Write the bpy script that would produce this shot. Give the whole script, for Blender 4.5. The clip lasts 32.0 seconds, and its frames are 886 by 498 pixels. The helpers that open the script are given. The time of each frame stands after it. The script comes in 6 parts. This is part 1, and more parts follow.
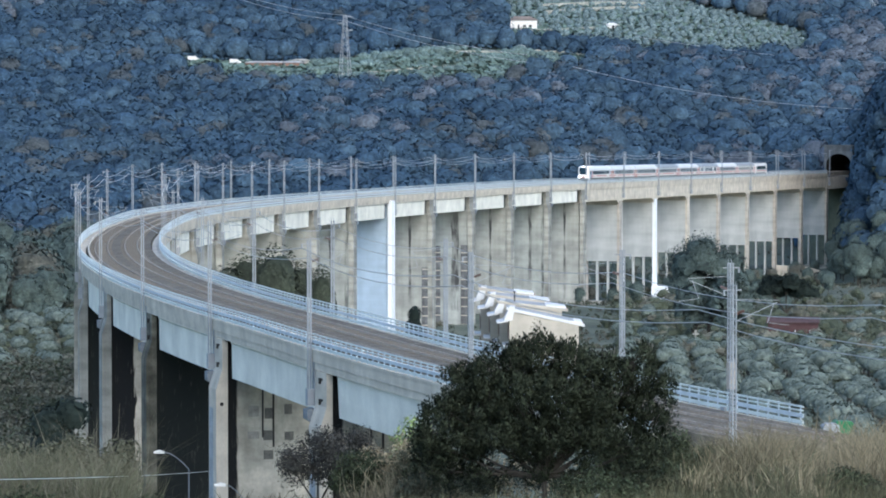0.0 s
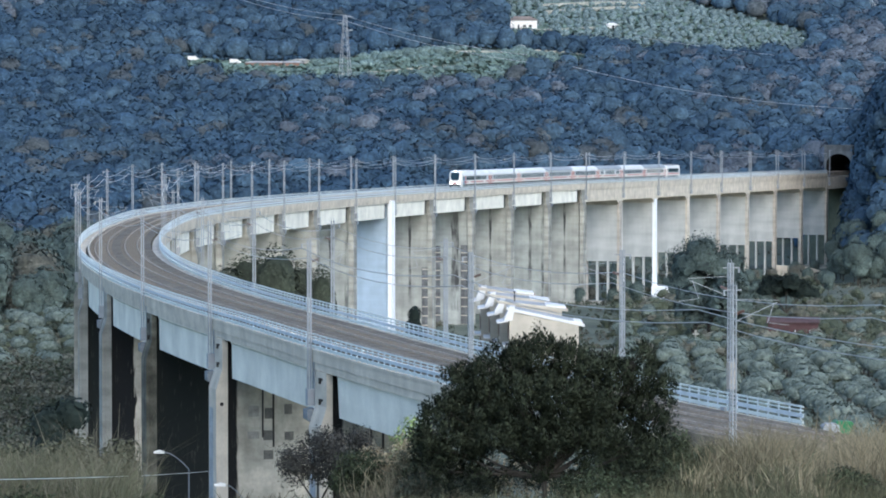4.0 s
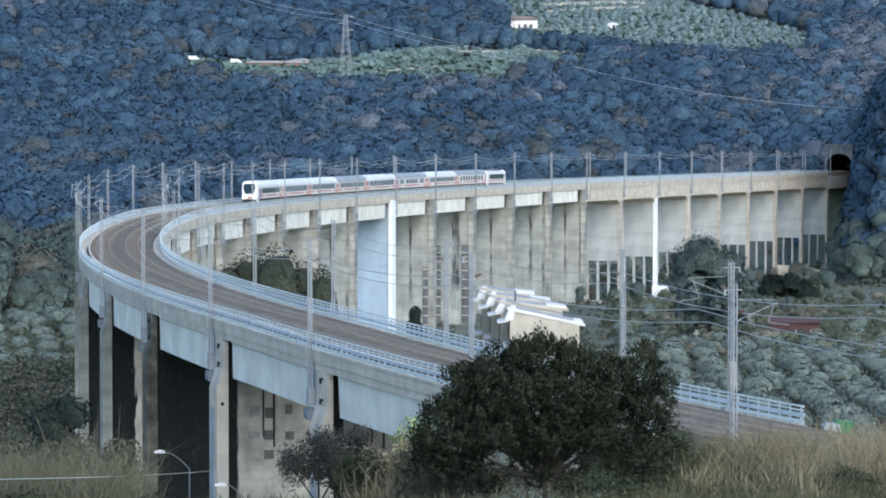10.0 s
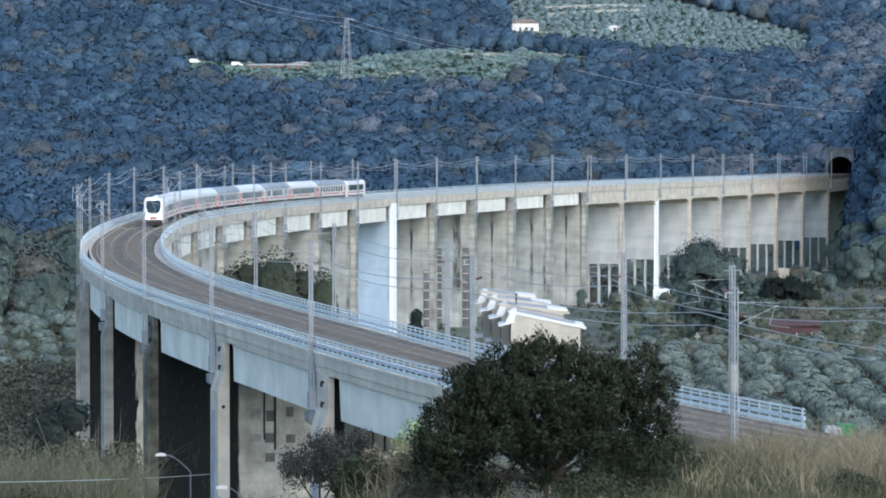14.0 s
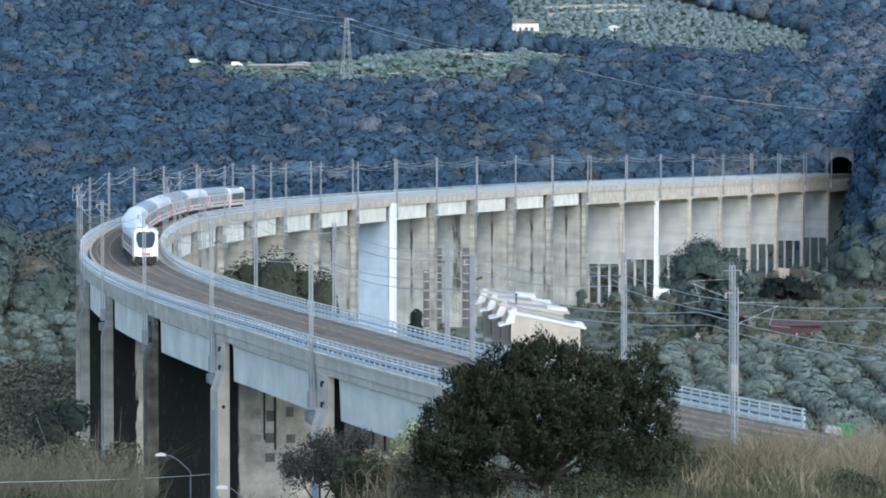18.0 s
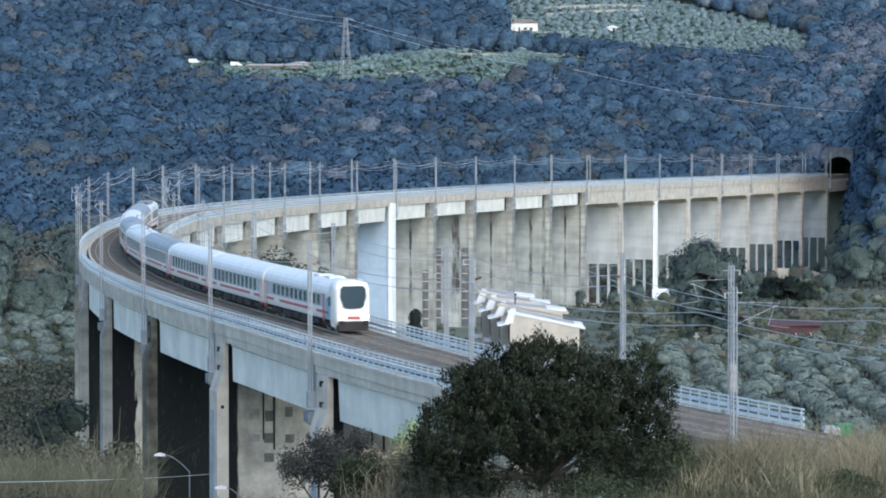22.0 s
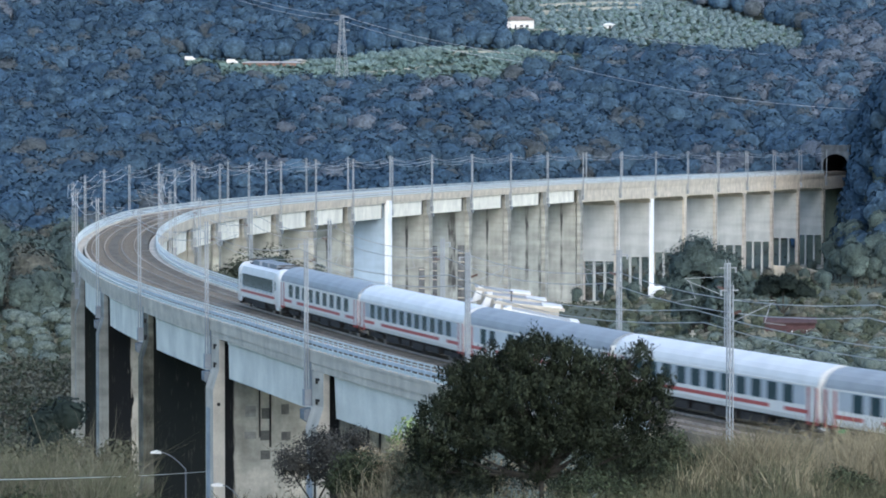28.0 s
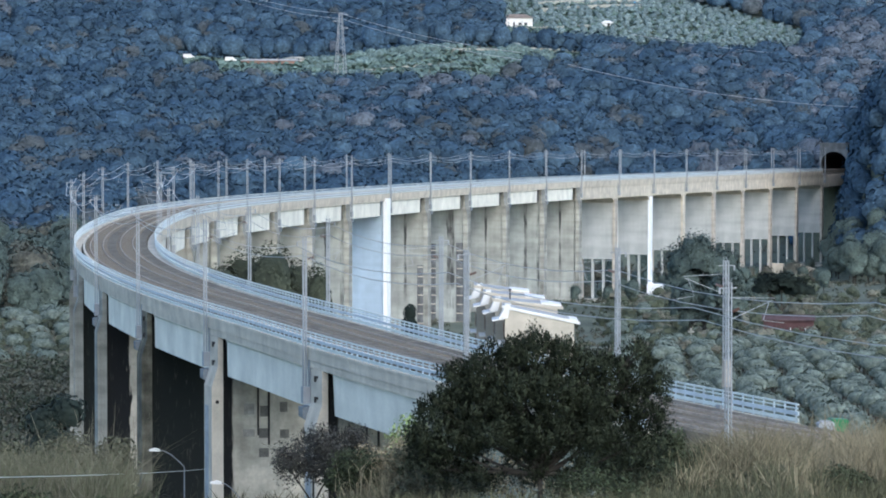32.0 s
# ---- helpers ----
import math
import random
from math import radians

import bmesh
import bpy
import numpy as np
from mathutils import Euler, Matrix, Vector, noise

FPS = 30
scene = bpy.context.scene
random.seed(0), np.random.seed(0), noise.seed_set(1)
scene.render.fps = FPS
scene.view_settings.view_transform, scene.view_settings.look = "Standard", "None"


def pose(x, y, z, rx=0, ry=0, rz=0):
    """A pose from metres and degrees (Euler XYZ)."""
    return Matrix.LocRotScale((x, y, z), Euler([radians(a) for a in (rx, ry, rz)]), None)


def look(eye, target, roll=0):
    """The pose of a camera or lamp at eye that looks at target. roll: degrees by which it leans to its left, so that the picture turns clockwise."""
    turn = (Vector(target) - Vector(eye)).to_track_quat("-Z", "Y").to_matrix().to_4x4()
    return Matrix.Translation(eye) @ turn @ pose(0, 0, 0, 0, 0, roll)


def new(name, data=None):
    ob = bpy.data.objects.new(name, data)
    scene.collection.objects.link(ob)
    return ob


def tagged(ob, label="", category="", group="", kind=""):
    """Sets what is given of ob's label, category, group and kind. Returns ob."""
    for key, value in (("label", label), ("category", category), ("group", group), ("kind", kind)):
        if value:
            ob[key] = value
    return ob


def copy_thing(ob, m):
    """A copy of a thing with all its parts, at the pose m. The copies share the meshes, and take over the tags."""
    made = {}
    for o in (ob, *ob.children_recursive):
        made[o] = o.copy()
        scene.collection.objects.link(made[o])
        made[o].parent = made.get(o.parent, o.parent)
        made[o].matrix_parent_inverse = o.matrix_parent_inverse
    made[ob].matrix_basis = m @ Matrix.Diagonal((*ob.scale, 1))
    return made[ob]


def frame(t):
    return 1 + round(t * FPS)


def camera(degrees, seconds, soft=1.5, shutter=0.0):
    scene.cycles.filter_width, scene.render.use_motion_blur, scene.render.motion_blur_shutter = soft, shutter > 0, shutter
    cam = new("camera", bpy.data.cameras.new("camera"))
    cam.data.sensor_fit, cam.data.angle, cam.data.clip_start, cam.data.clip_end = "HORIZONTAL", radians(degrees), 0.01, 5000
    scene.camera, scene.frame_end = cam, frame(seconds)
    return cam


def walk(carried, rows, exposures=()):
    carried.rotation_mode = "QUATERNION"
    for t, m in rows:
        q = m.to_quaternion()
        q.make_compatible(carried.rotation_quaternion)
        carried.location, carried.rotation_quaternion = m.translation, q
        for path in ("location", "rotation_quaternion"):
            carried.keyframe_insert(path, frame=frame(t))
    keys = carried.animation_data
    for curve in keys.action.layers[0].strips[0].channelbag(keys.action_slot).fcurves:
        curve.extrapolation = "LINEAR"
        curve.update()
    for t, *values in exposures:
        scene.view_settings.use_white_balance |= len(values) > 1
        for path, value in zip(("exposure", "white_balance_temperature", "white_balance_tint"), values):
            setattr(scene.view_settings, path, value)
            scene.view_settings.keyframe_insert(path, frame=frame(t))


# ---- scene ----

# ================= camera and its walk =================
EYE = (0.0, 0.0, 60.0)
cam = camera(13.676, 32.0, soft=1.9, shutter=0.5)


def aim(dx, dy):
    """The camera's pose for a small pan: dx, dy in thousandths of a radian, right and up."""
    return look(EYE, (dx, 1000.0, 60.0 - 40.0 + dy))


PAN = [(0, 0, 0), (3.5, 0, 0), (5.5, -0.079, 0), (6, -0.142, -0.015), (7, -0.158, -0.174), (8.5, -0.158, -0.198),
       (9.5, -0.174, -0.095), (10.5, -0.174, 0.024), (11, -0.19, 0.237), (12, -0.237, 0.442), (13, -0.332, 0.474),
       (13.5, -0.411, 0.711), (14.5, -0.45, 0.726), (16.5, -0.45, 0.734), (18.5, -0.458, 0.75), (19, -0.458, 0.916),
       (20.5, -0.45, 0.924), (21, -0.379, 0.908), (22, -0.19, 0.743), (22.5, -0.063, 0.711), (23, 0, 0.521), (24, 0.284, 0.474),
       (25, 0.489, 0.3), (25.5, 0.584, 0.3), (27.5, 0.766, 0.079), (28, 0.837, 0.047), (29, 0.932, 0.015), (30, 1.154, -0.142),
       (31, 1.225, -0.174), (31.5, 1.225, -0.379), (32, 1.232, -0.584)]
walk(cam, [(t, aim(a, b)) for t, a, b in PAN], [(0, 1.04, 5550, 6), (32, 1.04, 5550, 6)])

# ================= world, sun, exposure =================
world = bpy.data.worlds.new("world")
scene.world = world
world.use_nodes = True
_n = world.node_tree.nodes
_sky = _n.new("ShaderNodeTexSky")
_sky.sky_type, _sky.sun_disc = "NISHITA", False
_sky.sun_elevation, _sky.sun_rotation = radians(34), radians(158)
_sky.dust_density, _sky.ozone_density = 2.0, 1.0
world.node_tree.links.new(_sky.outputs[0], _n["Background"].inputs[0])
_n["Background"].inputs[1].default_value = 0.15
sun_data = bpy.data.lights.new("sun", "SUN")
sun_data.energy, sun_data.angle, sun_data.color = 0.6, radians(50), (1.0, 0.9, 0.78)
sun = new("sun", sun_data)
_az, _el = radians(158), radians(34)
sun.matrix_world = look((200 * math.sin(_az) * math.cos(_el), 200 * math.cos(_az) * math.cos(_el), 60 + 200 * math.sin(_el)), (0, 0, 60))


# ================= materials =================
def material(name, color, rough=0.8, metal=0.0, var=0.25, scale=2.0, fine=25.0, bump=0.2, dist=0.02, island=0.0, rand=0.0,
             streak=0.0, tint=None, spec=0.3, emit=0.0, grain=0.0):
    """A node material: base colour, noise at two scales, optional vertical streaks, island or object variation, bump."""
    m = bpy.data.materials.new(name)
    m.use_nodes = True
    nt = m.node_tree
    n, l = nt.nodes, nt.links
    b = n["Principled BSDF"]
    b.inputs["Roughness"].default_value = rough
    b.inputs["Metallic"].default_value = metal
    b.inputs["Specular IOR Level"].default_value = spec
    tc = n.new("ShaderNodeTexCoord")
    big, small = n.new("ShaderNodeTexNoise"), n.new("ShaderNodeTexNoise")
    big.inputs["Scale"].default_value, small.inputs["Scale"].default_value = scale, fine
    big.inputs["Detail"].default_value, small.inputs["Detail"].default_value = 6, 4
    l.new(tc.outputs["Object"], big.inputs["Vector"])
    l.new(tc.outputs["Object"], small.inputs["Vector"])
    dark = [c * (1 - var) for c in color]
    light = tint or [min(1, c * (1 + var * 0.8)) for c in color]
    ramp = n.new("ShaderNodeMix")
    ramp.data_type = "RGBA"
    ramp.inputs[6].default_value, ramp.inputs[7].default_value = (*dark, 1), (*light, 1)
    mr = n.new("ShaderNodeMapRange")
    mr.inputs[1].default_value, mr.inputs[2].default_value = 0.3, 0.7
    l.new(big.outputs[0], mr.inputs[0])
    l.new(mr.outputs[0], ramp.inputs[0])
    col = ramp.outputs[2]

    def scaled(col, val, lo, hi):
        k = n.new("ShaderNodeMapRange")
        k.inputs[3].default_value, k.inputs[4].default_value = lo, hi
        l.new(val, k.inputs[0])
        x = n.new("ShaderNodeMix")
        x.data_type, x.blend_type = "RGBA", "MULTIPLY"
        x.inputs[0].default_value = 1
        l.new(col, x.inputs[6])
        l.new(k.outputs[0], x.inputs[7])
        return x.outputs[2]

    if grain:
        mg = n.new("ShaderNodeMapRange")
        mg.inputs[1].default_value, mg.inputs[2].default_value = 0.3, 0.7
        l.new(small.outputs[0], mg.inputs[0])
        col = scaled(col, mg.outputs[0], 1 - grain, 1 + grain)
    else:
        col = scaled(col, small.outputs[0], 1 - var * 0.7, 1 + var * 0.7)
    if streak:
        mp = n.new("ShaderNodeMapping")
        mp.inputs["Scale"].default_value = (0.55, 0.55, 0.04)
        st = n.new("ShaderNodeTexNoise")
        st.inputs["Scale"].default_value, st.inputs["Detail"].default_value = 1.0, 6
        l.new(tc.outputs["Object"], mp.inputs[0])
        l.new(mp.outputs[0], st.inputs["Vector"])
        s2 = n.new("ShaderNodeMapRange")
        s2.inputs[1].default_value, s2.inputs[2].default_value = 0.3, 0.62
        l.new(st.outputs[0], s2.inputs[0])
        col = scaled(col, s2.outputs[0], 1 - streak, 1.0)
    if streak:
        mp2, st2, s3 = n.new("ShaderNodeMapping"), n.new("ShaderNodeTexNoise"), n.new("ShaderNodeMapRange")
        mp2.inputs["Scale"].default_value = (0.06, 0.06, 0.9)
        st2.inputs["Scale"].default_value, st2.inputs["Detail"].default_value = 1.0, 5
        l.new(tc.outputs["Object"], mp2.inputs[0])
        l.new(mp2.outputs[0], st2.inputs["Vector"])
        s3.inputs[1].default_value, s3.inputs[2].default_value = 0.35, 0.6
        l.new(st2.outputs[0], s3.inputs[0])
        col = scaled(col, s3.outputs[0], 1 - streak * 0.55, 1.0)
    if island:
        gi = n.new("ShaderNodeNewGeometry")
        col = scaled(col, gi.outputs["Random Per Island"], 1 - island, 1 + island)
    if rand:
        oi = n.new("ShaderNodeObjectInfo")
        col = scaled(col, oi.outputs["Random"], 1 - rand, 1 + rand)
    l.new(col, b.inputs["Base Color"])
    if bump:
        bp = n.new("ShaderNodeBump")
        bp.inputs["Strength"].default_value, bp.inputs["Distance"].default_value = bump, dist
        l.new(small.outputs[0], bp.inputs["Height"])
        l.new(bp.outputs[0], b.inputs["Normal"])
    if emit:
        b.inputs["Emission Color"].default_value = (*color, 1)
        b.inputs["Emission Strength"].default_value = emit
    return m


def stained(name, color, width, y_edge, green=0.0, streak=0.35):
    """Concrete whose wall face carries a black water stain beside the outer pilaster, ragged, of the given width; the
    wide one also holds painted deck shade.
    """
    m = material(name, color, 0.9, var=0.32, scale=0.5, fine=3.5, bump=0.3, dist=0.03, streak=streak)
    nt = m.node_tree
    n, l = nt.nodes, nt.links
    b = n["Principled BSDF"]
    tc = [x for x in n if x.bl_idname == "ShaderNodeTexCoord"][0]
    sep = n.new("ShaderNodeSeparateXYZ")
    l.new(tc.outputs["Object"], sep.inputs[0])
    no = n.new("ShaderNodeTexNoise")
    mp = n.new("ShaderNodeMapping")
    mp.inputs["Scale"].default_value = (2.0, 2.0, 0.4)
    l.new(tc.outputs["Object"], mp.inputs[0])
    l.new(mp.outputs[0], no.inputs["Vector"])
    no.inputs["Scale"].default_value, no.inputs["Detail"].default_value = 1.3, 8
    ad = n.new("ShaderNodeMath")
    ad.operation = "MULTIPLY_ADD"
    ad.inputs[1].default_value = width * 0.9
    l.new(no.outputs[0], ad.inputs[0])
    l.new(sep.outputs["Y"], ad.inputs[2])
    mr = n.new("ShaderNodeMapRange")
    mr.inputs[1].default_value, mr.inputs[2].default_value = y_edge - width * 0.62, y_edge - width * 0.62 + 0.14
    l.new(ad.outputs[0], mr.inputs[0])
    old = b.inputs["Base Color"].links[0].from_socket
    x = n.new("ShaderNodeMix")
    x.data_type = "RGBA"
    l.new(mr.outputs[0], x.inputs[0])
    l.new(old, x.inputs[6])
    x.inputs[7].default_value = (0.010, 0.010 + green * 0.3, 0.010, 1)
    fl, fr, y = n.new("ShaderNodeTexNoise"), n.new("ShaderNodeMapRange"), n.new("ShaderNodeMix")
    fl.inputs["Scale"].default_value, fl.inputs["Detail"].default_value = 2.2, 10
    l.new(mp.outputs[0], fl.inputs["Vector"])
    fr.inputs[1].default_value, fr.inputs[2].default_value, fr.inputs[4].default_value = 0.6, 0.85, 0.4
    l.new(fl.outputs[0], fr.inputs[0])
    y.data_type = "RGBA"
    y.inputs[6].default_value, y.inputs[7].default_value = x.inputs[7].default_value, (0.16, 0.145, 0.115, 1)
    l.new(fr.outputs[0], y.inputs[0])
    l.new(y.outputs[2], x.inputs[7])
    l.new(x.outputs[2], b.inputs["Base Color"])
    return m


M_CONC = material("concrete", (0.45, 0.435, 0.375), 0.9, var=0.28, scale=0.4, fine=7, bump=0.3, dist=0.03, streak=0.55)
M_CONC_L = material("pale_concrete", (0.61, 0.545, 0.44), 0.85, var=0.2, scale=0.5, fine=8, bump=0.2, dist=0.02, streak=0.14)
M_GIRDER = material("girder_concrete", (0.78, 0.75, 0.645), 0.85, var=0.16, scale=0.3, fine=6, bump=0.2, dist=0.02, streak=0.07)
M_WHITE = material("white_painted_concrete", (0.86, 0.86, 0.85), 0.7, var=0.06, scale=0.5, fine=8, bump=0.1)
M_BLUEWHITE = material("pale_blue_paint", (0.42, 0.51, 0.60), 0.7, var=0.08, scale=0.5, fine=8, bump=0.1, streak=0.12)
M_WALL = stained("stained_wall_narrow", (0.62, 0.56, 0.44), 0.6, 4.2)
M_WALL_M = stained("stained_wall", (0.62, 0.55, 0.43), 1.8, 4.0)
# black over most of the wall: stain, plus shade under the deck painted in
M_WALL_W = stained("stained_shaded_wall_wide", (0.50, 0.45, 0.36), 5.5, 4.0, 0.006)
M_WALL_P = material("wall_concrete", (0.455, 0.445, 0.385), 0.9, var=0.2, scale=0.25, fine=5, bump=0.3, dist=0.03, streak=0.24)
M_PALEWALL = material("pale_wall_concrete", (0.50, 0.50, 0.47), 0.9, var=0.14, scale=0.25, fine=5, bump=0.3, dist=0.03, streak=0.16)
M_STEEL = material("galvanised_steel", (0.33, 0.345, 0.355), 0.6, 0.3, var=0.15, scale=1, fine=20, bump=0.05)
M_RAILING = material("painted_railing", (0.60, 0.66, 0.645), 0.5, 0.2, var=0.1, scale=1, fine=20, bump=0.05)
M_BLUERAIL = material("blue_grey_panel", (0.52, 0.58, 0.62), 0.6, 0.1, var=0.15, scale=1, fine=20, bump=0.05)
M_BALLAST = material("ballast", (0.15, 0.126, 0.092), 0.95, var=0.45, scale=0.6, fine=14, bump=1.0, dist=0.08)
M_RAIL = material("rail_steel", (0.33, 0.27, 0.21), 0.6, 0.1, var=0.3, scale=2, fine=30, bump=0.05)
M_SLEEPER = material("concrete_sleeper", (0.15, 0.13, 0.102), 0.9, var=0.2, scale=2, fine=20, bump=0.2)
M_WIRE = material("wire", (0.42, 0.43, 0.44), 0.5, 0.3, var=0.05, bump=0)
M_GROUND = material("ground_grass", (0.10, 0.115, 0.08), 0.95, var=0.45, scale=0.05, fine=1.2, bump=0.6, dist=0.2, tint=(0.155, 0.165, 0.115))


M_STEEL_D = material("weathered_steel", (0.22, 0.24, 0.26), 0.6, 0.4, var=0.3, scale=2, fine=12, bump=0.15)
M_CONC_W = material("warm_concrete", (0.52, 0.465, 0.39), 0.9, var=0.2, scale=0.4, fine=7, bump=0.3, dist=0.03, streak=0.3)
# portal concrete, its colour darkened and blued for the shade it stands in
M_PORTAL = material("shaded_portal_concrete", (0.165, 0.175, 0.18), 0.9, var=0.35, scale=0.35, fine=5, bump=0.3, dist=0.03, streak=0.4)
M_PANEL = material("grey_panel", (0.40, 0.42, 0.43), 0.8, var=0.2, scale=1, fine=8, bump=0.1, streak=0.2)
M_PANEL_D = material("dark_backing", (0.19, 0.19, 0.19), 0.9, var=0.3, scale=1, fine=8, bump=0.1, streak=0.4)
# near-black colour that stands for shade in the gaps beside the piers
M_GAP_SHADE = material("gap_shade_concrete", (0.035, 0.034, 0.033), 0.95, var=0.4, scale=1, fine=8, bump=0.1)
M_MOSS = material("mossy_stained_concrete", (0.21, 0.195, 0.145), 0.95, var=0.5, scale=0.7, fine=5, bump=0.4, dist=0.04, streak=0.75)
M_PATCH = material("brown_patch", (0.31, 0.285, 0.24), 0.9, var=0.3, scale=2, fine=8, bump=0.1)
M_PATCH2 = material("dark_brown_patch", (0.17, 0.155, 0.13), 0.9, var=0.3, scale=2, fine=8, bump=0.1)
M_INSUL = material("brown_insulator", (0.13, 0.07, 0.05), 0.3, var=0.1, bump=0)
M_UNDER = material("dirty_underframe", (0.035, 0.03, 0.027), 0.8, var=0.3, scale=1.5, fine=9, bump=0.2)
M_BODY = material("white_coach_paint", (0.77, 0.74, 0.68), 0.35, var=0.05, scale=0.8, fine=6, bump=0.02, spec=0.5)
M_BAND = material("grey_window_band", (0.43, 0.46, 0.48), 0.35, var=0.06, scale=0.8, fine=6, bump=0.02, spec=0.5)
M_BAND_P = material("pale_window_band", (0.6, 0.62, 0.62), 0.35, var=0.06, scale=0.8, fine=6, bump=0.02, spec=0.5)
M_BAND_D = material("dark_window_band", (0.06, 0.075, 0.09), 0.3, var=0.06, scale=0.8, fine=6, bump=0.02, spec=0.5)
M_BLUEPANEL = material("pale_blue_coach_paint", (0.2, 0.38, 0.5), 0.35, var=0.05, scale=0.8, fine=6, bump=0.02)
M_ROOF = material("pale_roof_paint", (0.69, 0.68, 0.65), 0.45, var=0.12, scale=0.5, fine=5, bump=0.05, spec=0.5)
M_ROOF_G = material("dull_roof_paint", (0.29, 0.31, 0.32), 0.55, var=0.18, scale=0.5, fine=5, bump=0.05, spec=0.4)
M_RED = material("red_stripe_paint", (0.42, 0.085, 0.075), 0.4, var=0.1, scale=0.8, fine=6, bump=0.02)
M_GLASS = material("dark_train_glass", (0.035, 0.062, 0.07), 0.15, var=0.1, bump=0, spec=0.35)
M_SCREEN = material("windscreen_glass", (0.015, 0.035, 0.05), 0.2, var=0.1, bump=0, spec=0.12)
M_LAMP = material("headlamp_glow", (1.0, 0.97, 0.9), 0.3, var=0, bump=0, emit=4)


def leafmat(name, color, island=0.28, scale=0.08, relief=0.0, grain=0.8):
    """Foliage; relief gives far crowns the unevenness of leaf clumps."""
    if relief:
        return material(name, color, 0.85, var=0.26, scale=scale, fine=grain, bump=1.0, dist=relief, island=island, spec=0.05, grain=0.42)
    return material(name, color, 0.8, var=0.3, scale=scale, fine=1.5, bump=0, island=island, spec=0.1)


# hillside woods: blue mixed into the leaf colours in place of distance haze
M_OAK = leafmat("hazed_oak_foliage", (0.058, 0.092, 0.125), 0.22, 0.03, 0.1, 0.75)
M_OAK2 = leafmat("hazed_dark_oak_foliage", (0.045, 0.076, 0.112), 0.22, 0.03, 0.1, 0.75)
M_BROWN = leafmat("hazed_autumn_foliage", (0.074, 0.085, 0.090), 0.22, 0.03, 0.1, 0.75)
M_BARE = leafmat("hazed_leafless_twigs", (0.104, 0.119, 0.138), 0.2, 0.03, 0.1, 0.75)
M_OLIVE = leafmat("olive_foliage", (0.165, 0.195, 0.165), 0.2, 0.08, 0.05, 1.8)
# field grass, with distance haze put into its colour
M_MEADOW = leafmat("hazed_meadow_grass", (0.125, 0.175, 0.15), 0.14)
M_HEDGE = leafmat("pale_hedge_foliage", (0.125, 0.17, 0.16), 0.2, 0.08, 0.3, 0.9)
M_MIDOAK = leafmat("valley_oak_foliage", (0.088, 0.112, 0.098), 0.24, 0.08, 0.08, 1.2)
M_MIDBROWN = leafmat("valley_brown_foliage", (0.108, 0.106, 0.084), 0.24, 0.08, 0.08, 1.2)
# olive leaves paled towards blue to stand for the haze
M_FAROLIVE = leafmat("hazed_olive_foliage", (0.155, 0.20, 0.195), 0.18, 0.08, 0.3)
M_BRUSH = leafmat("dull_brushwood", (0.088, 0.090, 0.058), 0.35, 0.3)
M_DARKPINE = leafmat("pine_foliage", (0.021, 0.029, 0.024))
M_SCRUB = leafmat("green_scrub", (0.07, 0.08, 0.054))
M_DRY = leafmat("brown_scrub", (0.125, 0.122, 0.092))
M_FRONT = leafmat("holm_oak_leaves", (0.033, 0.040, 0.024), 0.6, 0.6)
M_TWIG = leafmat("dry_twigs", (0.062, 0.060, 0.052), 0.4, 0.6)
M_REED = leafmat("dry_reed", (0.188, 0.165, 0.108), 0.45, 0.3)
M_GRASS = leafmat("rough_grass", (0.08, 0.08, 0.048), 0.5, 0.3)
M_PLUME = leafmat("dry_plumes", (0.14, 0.132, 0.094), 0.35, 0.3)
M_CANE = leafmat("pale_cane", (0.098, 0.102, 0.064), 0.4, 0.2)
M_SHRUB = leafmat("shrub_leaves", (0.05, 0.06, 0.033), 0.5, 0.5)
M_SPRING = leafmat("fresh_leaves", (0.26, 0.33, 0.13), 0.3, 0.5)
M_DRYLEAF = leafmat("dry_leaves", (0.3, 0.25, 0.16), 0.4, 0.5)
M_STONE = material("dry_stone", (0.36, 0.36, 0.31), 0.95, var=0.3, scale=0.8, fine=5, bump=0.5, dist=0.1)
M_PLASTER = material("white_plaster", (0.72, 0.70, 0.66), 0.8, var=0.08, scale=0.5, fine=6, bump=0.05)
M_BEIGE = material("beige_plaster", (0.52, 0.47, 0.38), 0.85, var=0.12, scale=0.4, fine=6, bump=0.1, streak=0.15)
M_GREYROOF = material("grey_roof", (0.36, 0.36, 0.35), 0.85, var=0.2, scale=0.6, fine=6, bump=0.2)
M_TILE = material("clay_tile", (0.21, 0.165, 0.135), 0.9, var=0.25, scale=0.8, fine=6, bump=0.4)
M_TILEWALL = material("red_brown_paint", (0.28, 0.17, 0.13), 0.85, var=0.2, scale=0.8, fine=6, bump=0.1)
M_REDWALL = material("dark_red_wall", (0.085, 0.045, 0.045), 0.9, var=0.2, scale=0.8, fine=6, bump=0.2)
M_REDROOF = material("dark_red_sheet", (0.085, 0.052, 0.05), 0.9, var=0.3, scale=0.8, fine=6, bump=0.3)
M_DARKWIN = material("dark_window", (0.05, 0.05, 0.055), 0.3, var=0.2, bump=0)
M_BLUETANK = material("blue_plastic", (0.08, 0.32, 0.62), 0.5, var=0.1, scale=1, fine=8, bump=0.05)
M_GREENBIN = material("green_plastic", (0.015, 0.17, 0.06), 0.5, var=0.15, scale=2, fine=12, bump=0.05)
M_BARK = material("bark", (0.05, 0.043, 0.035), 0.95, var=0.3, scale=3, fine=20, bump=0.6)


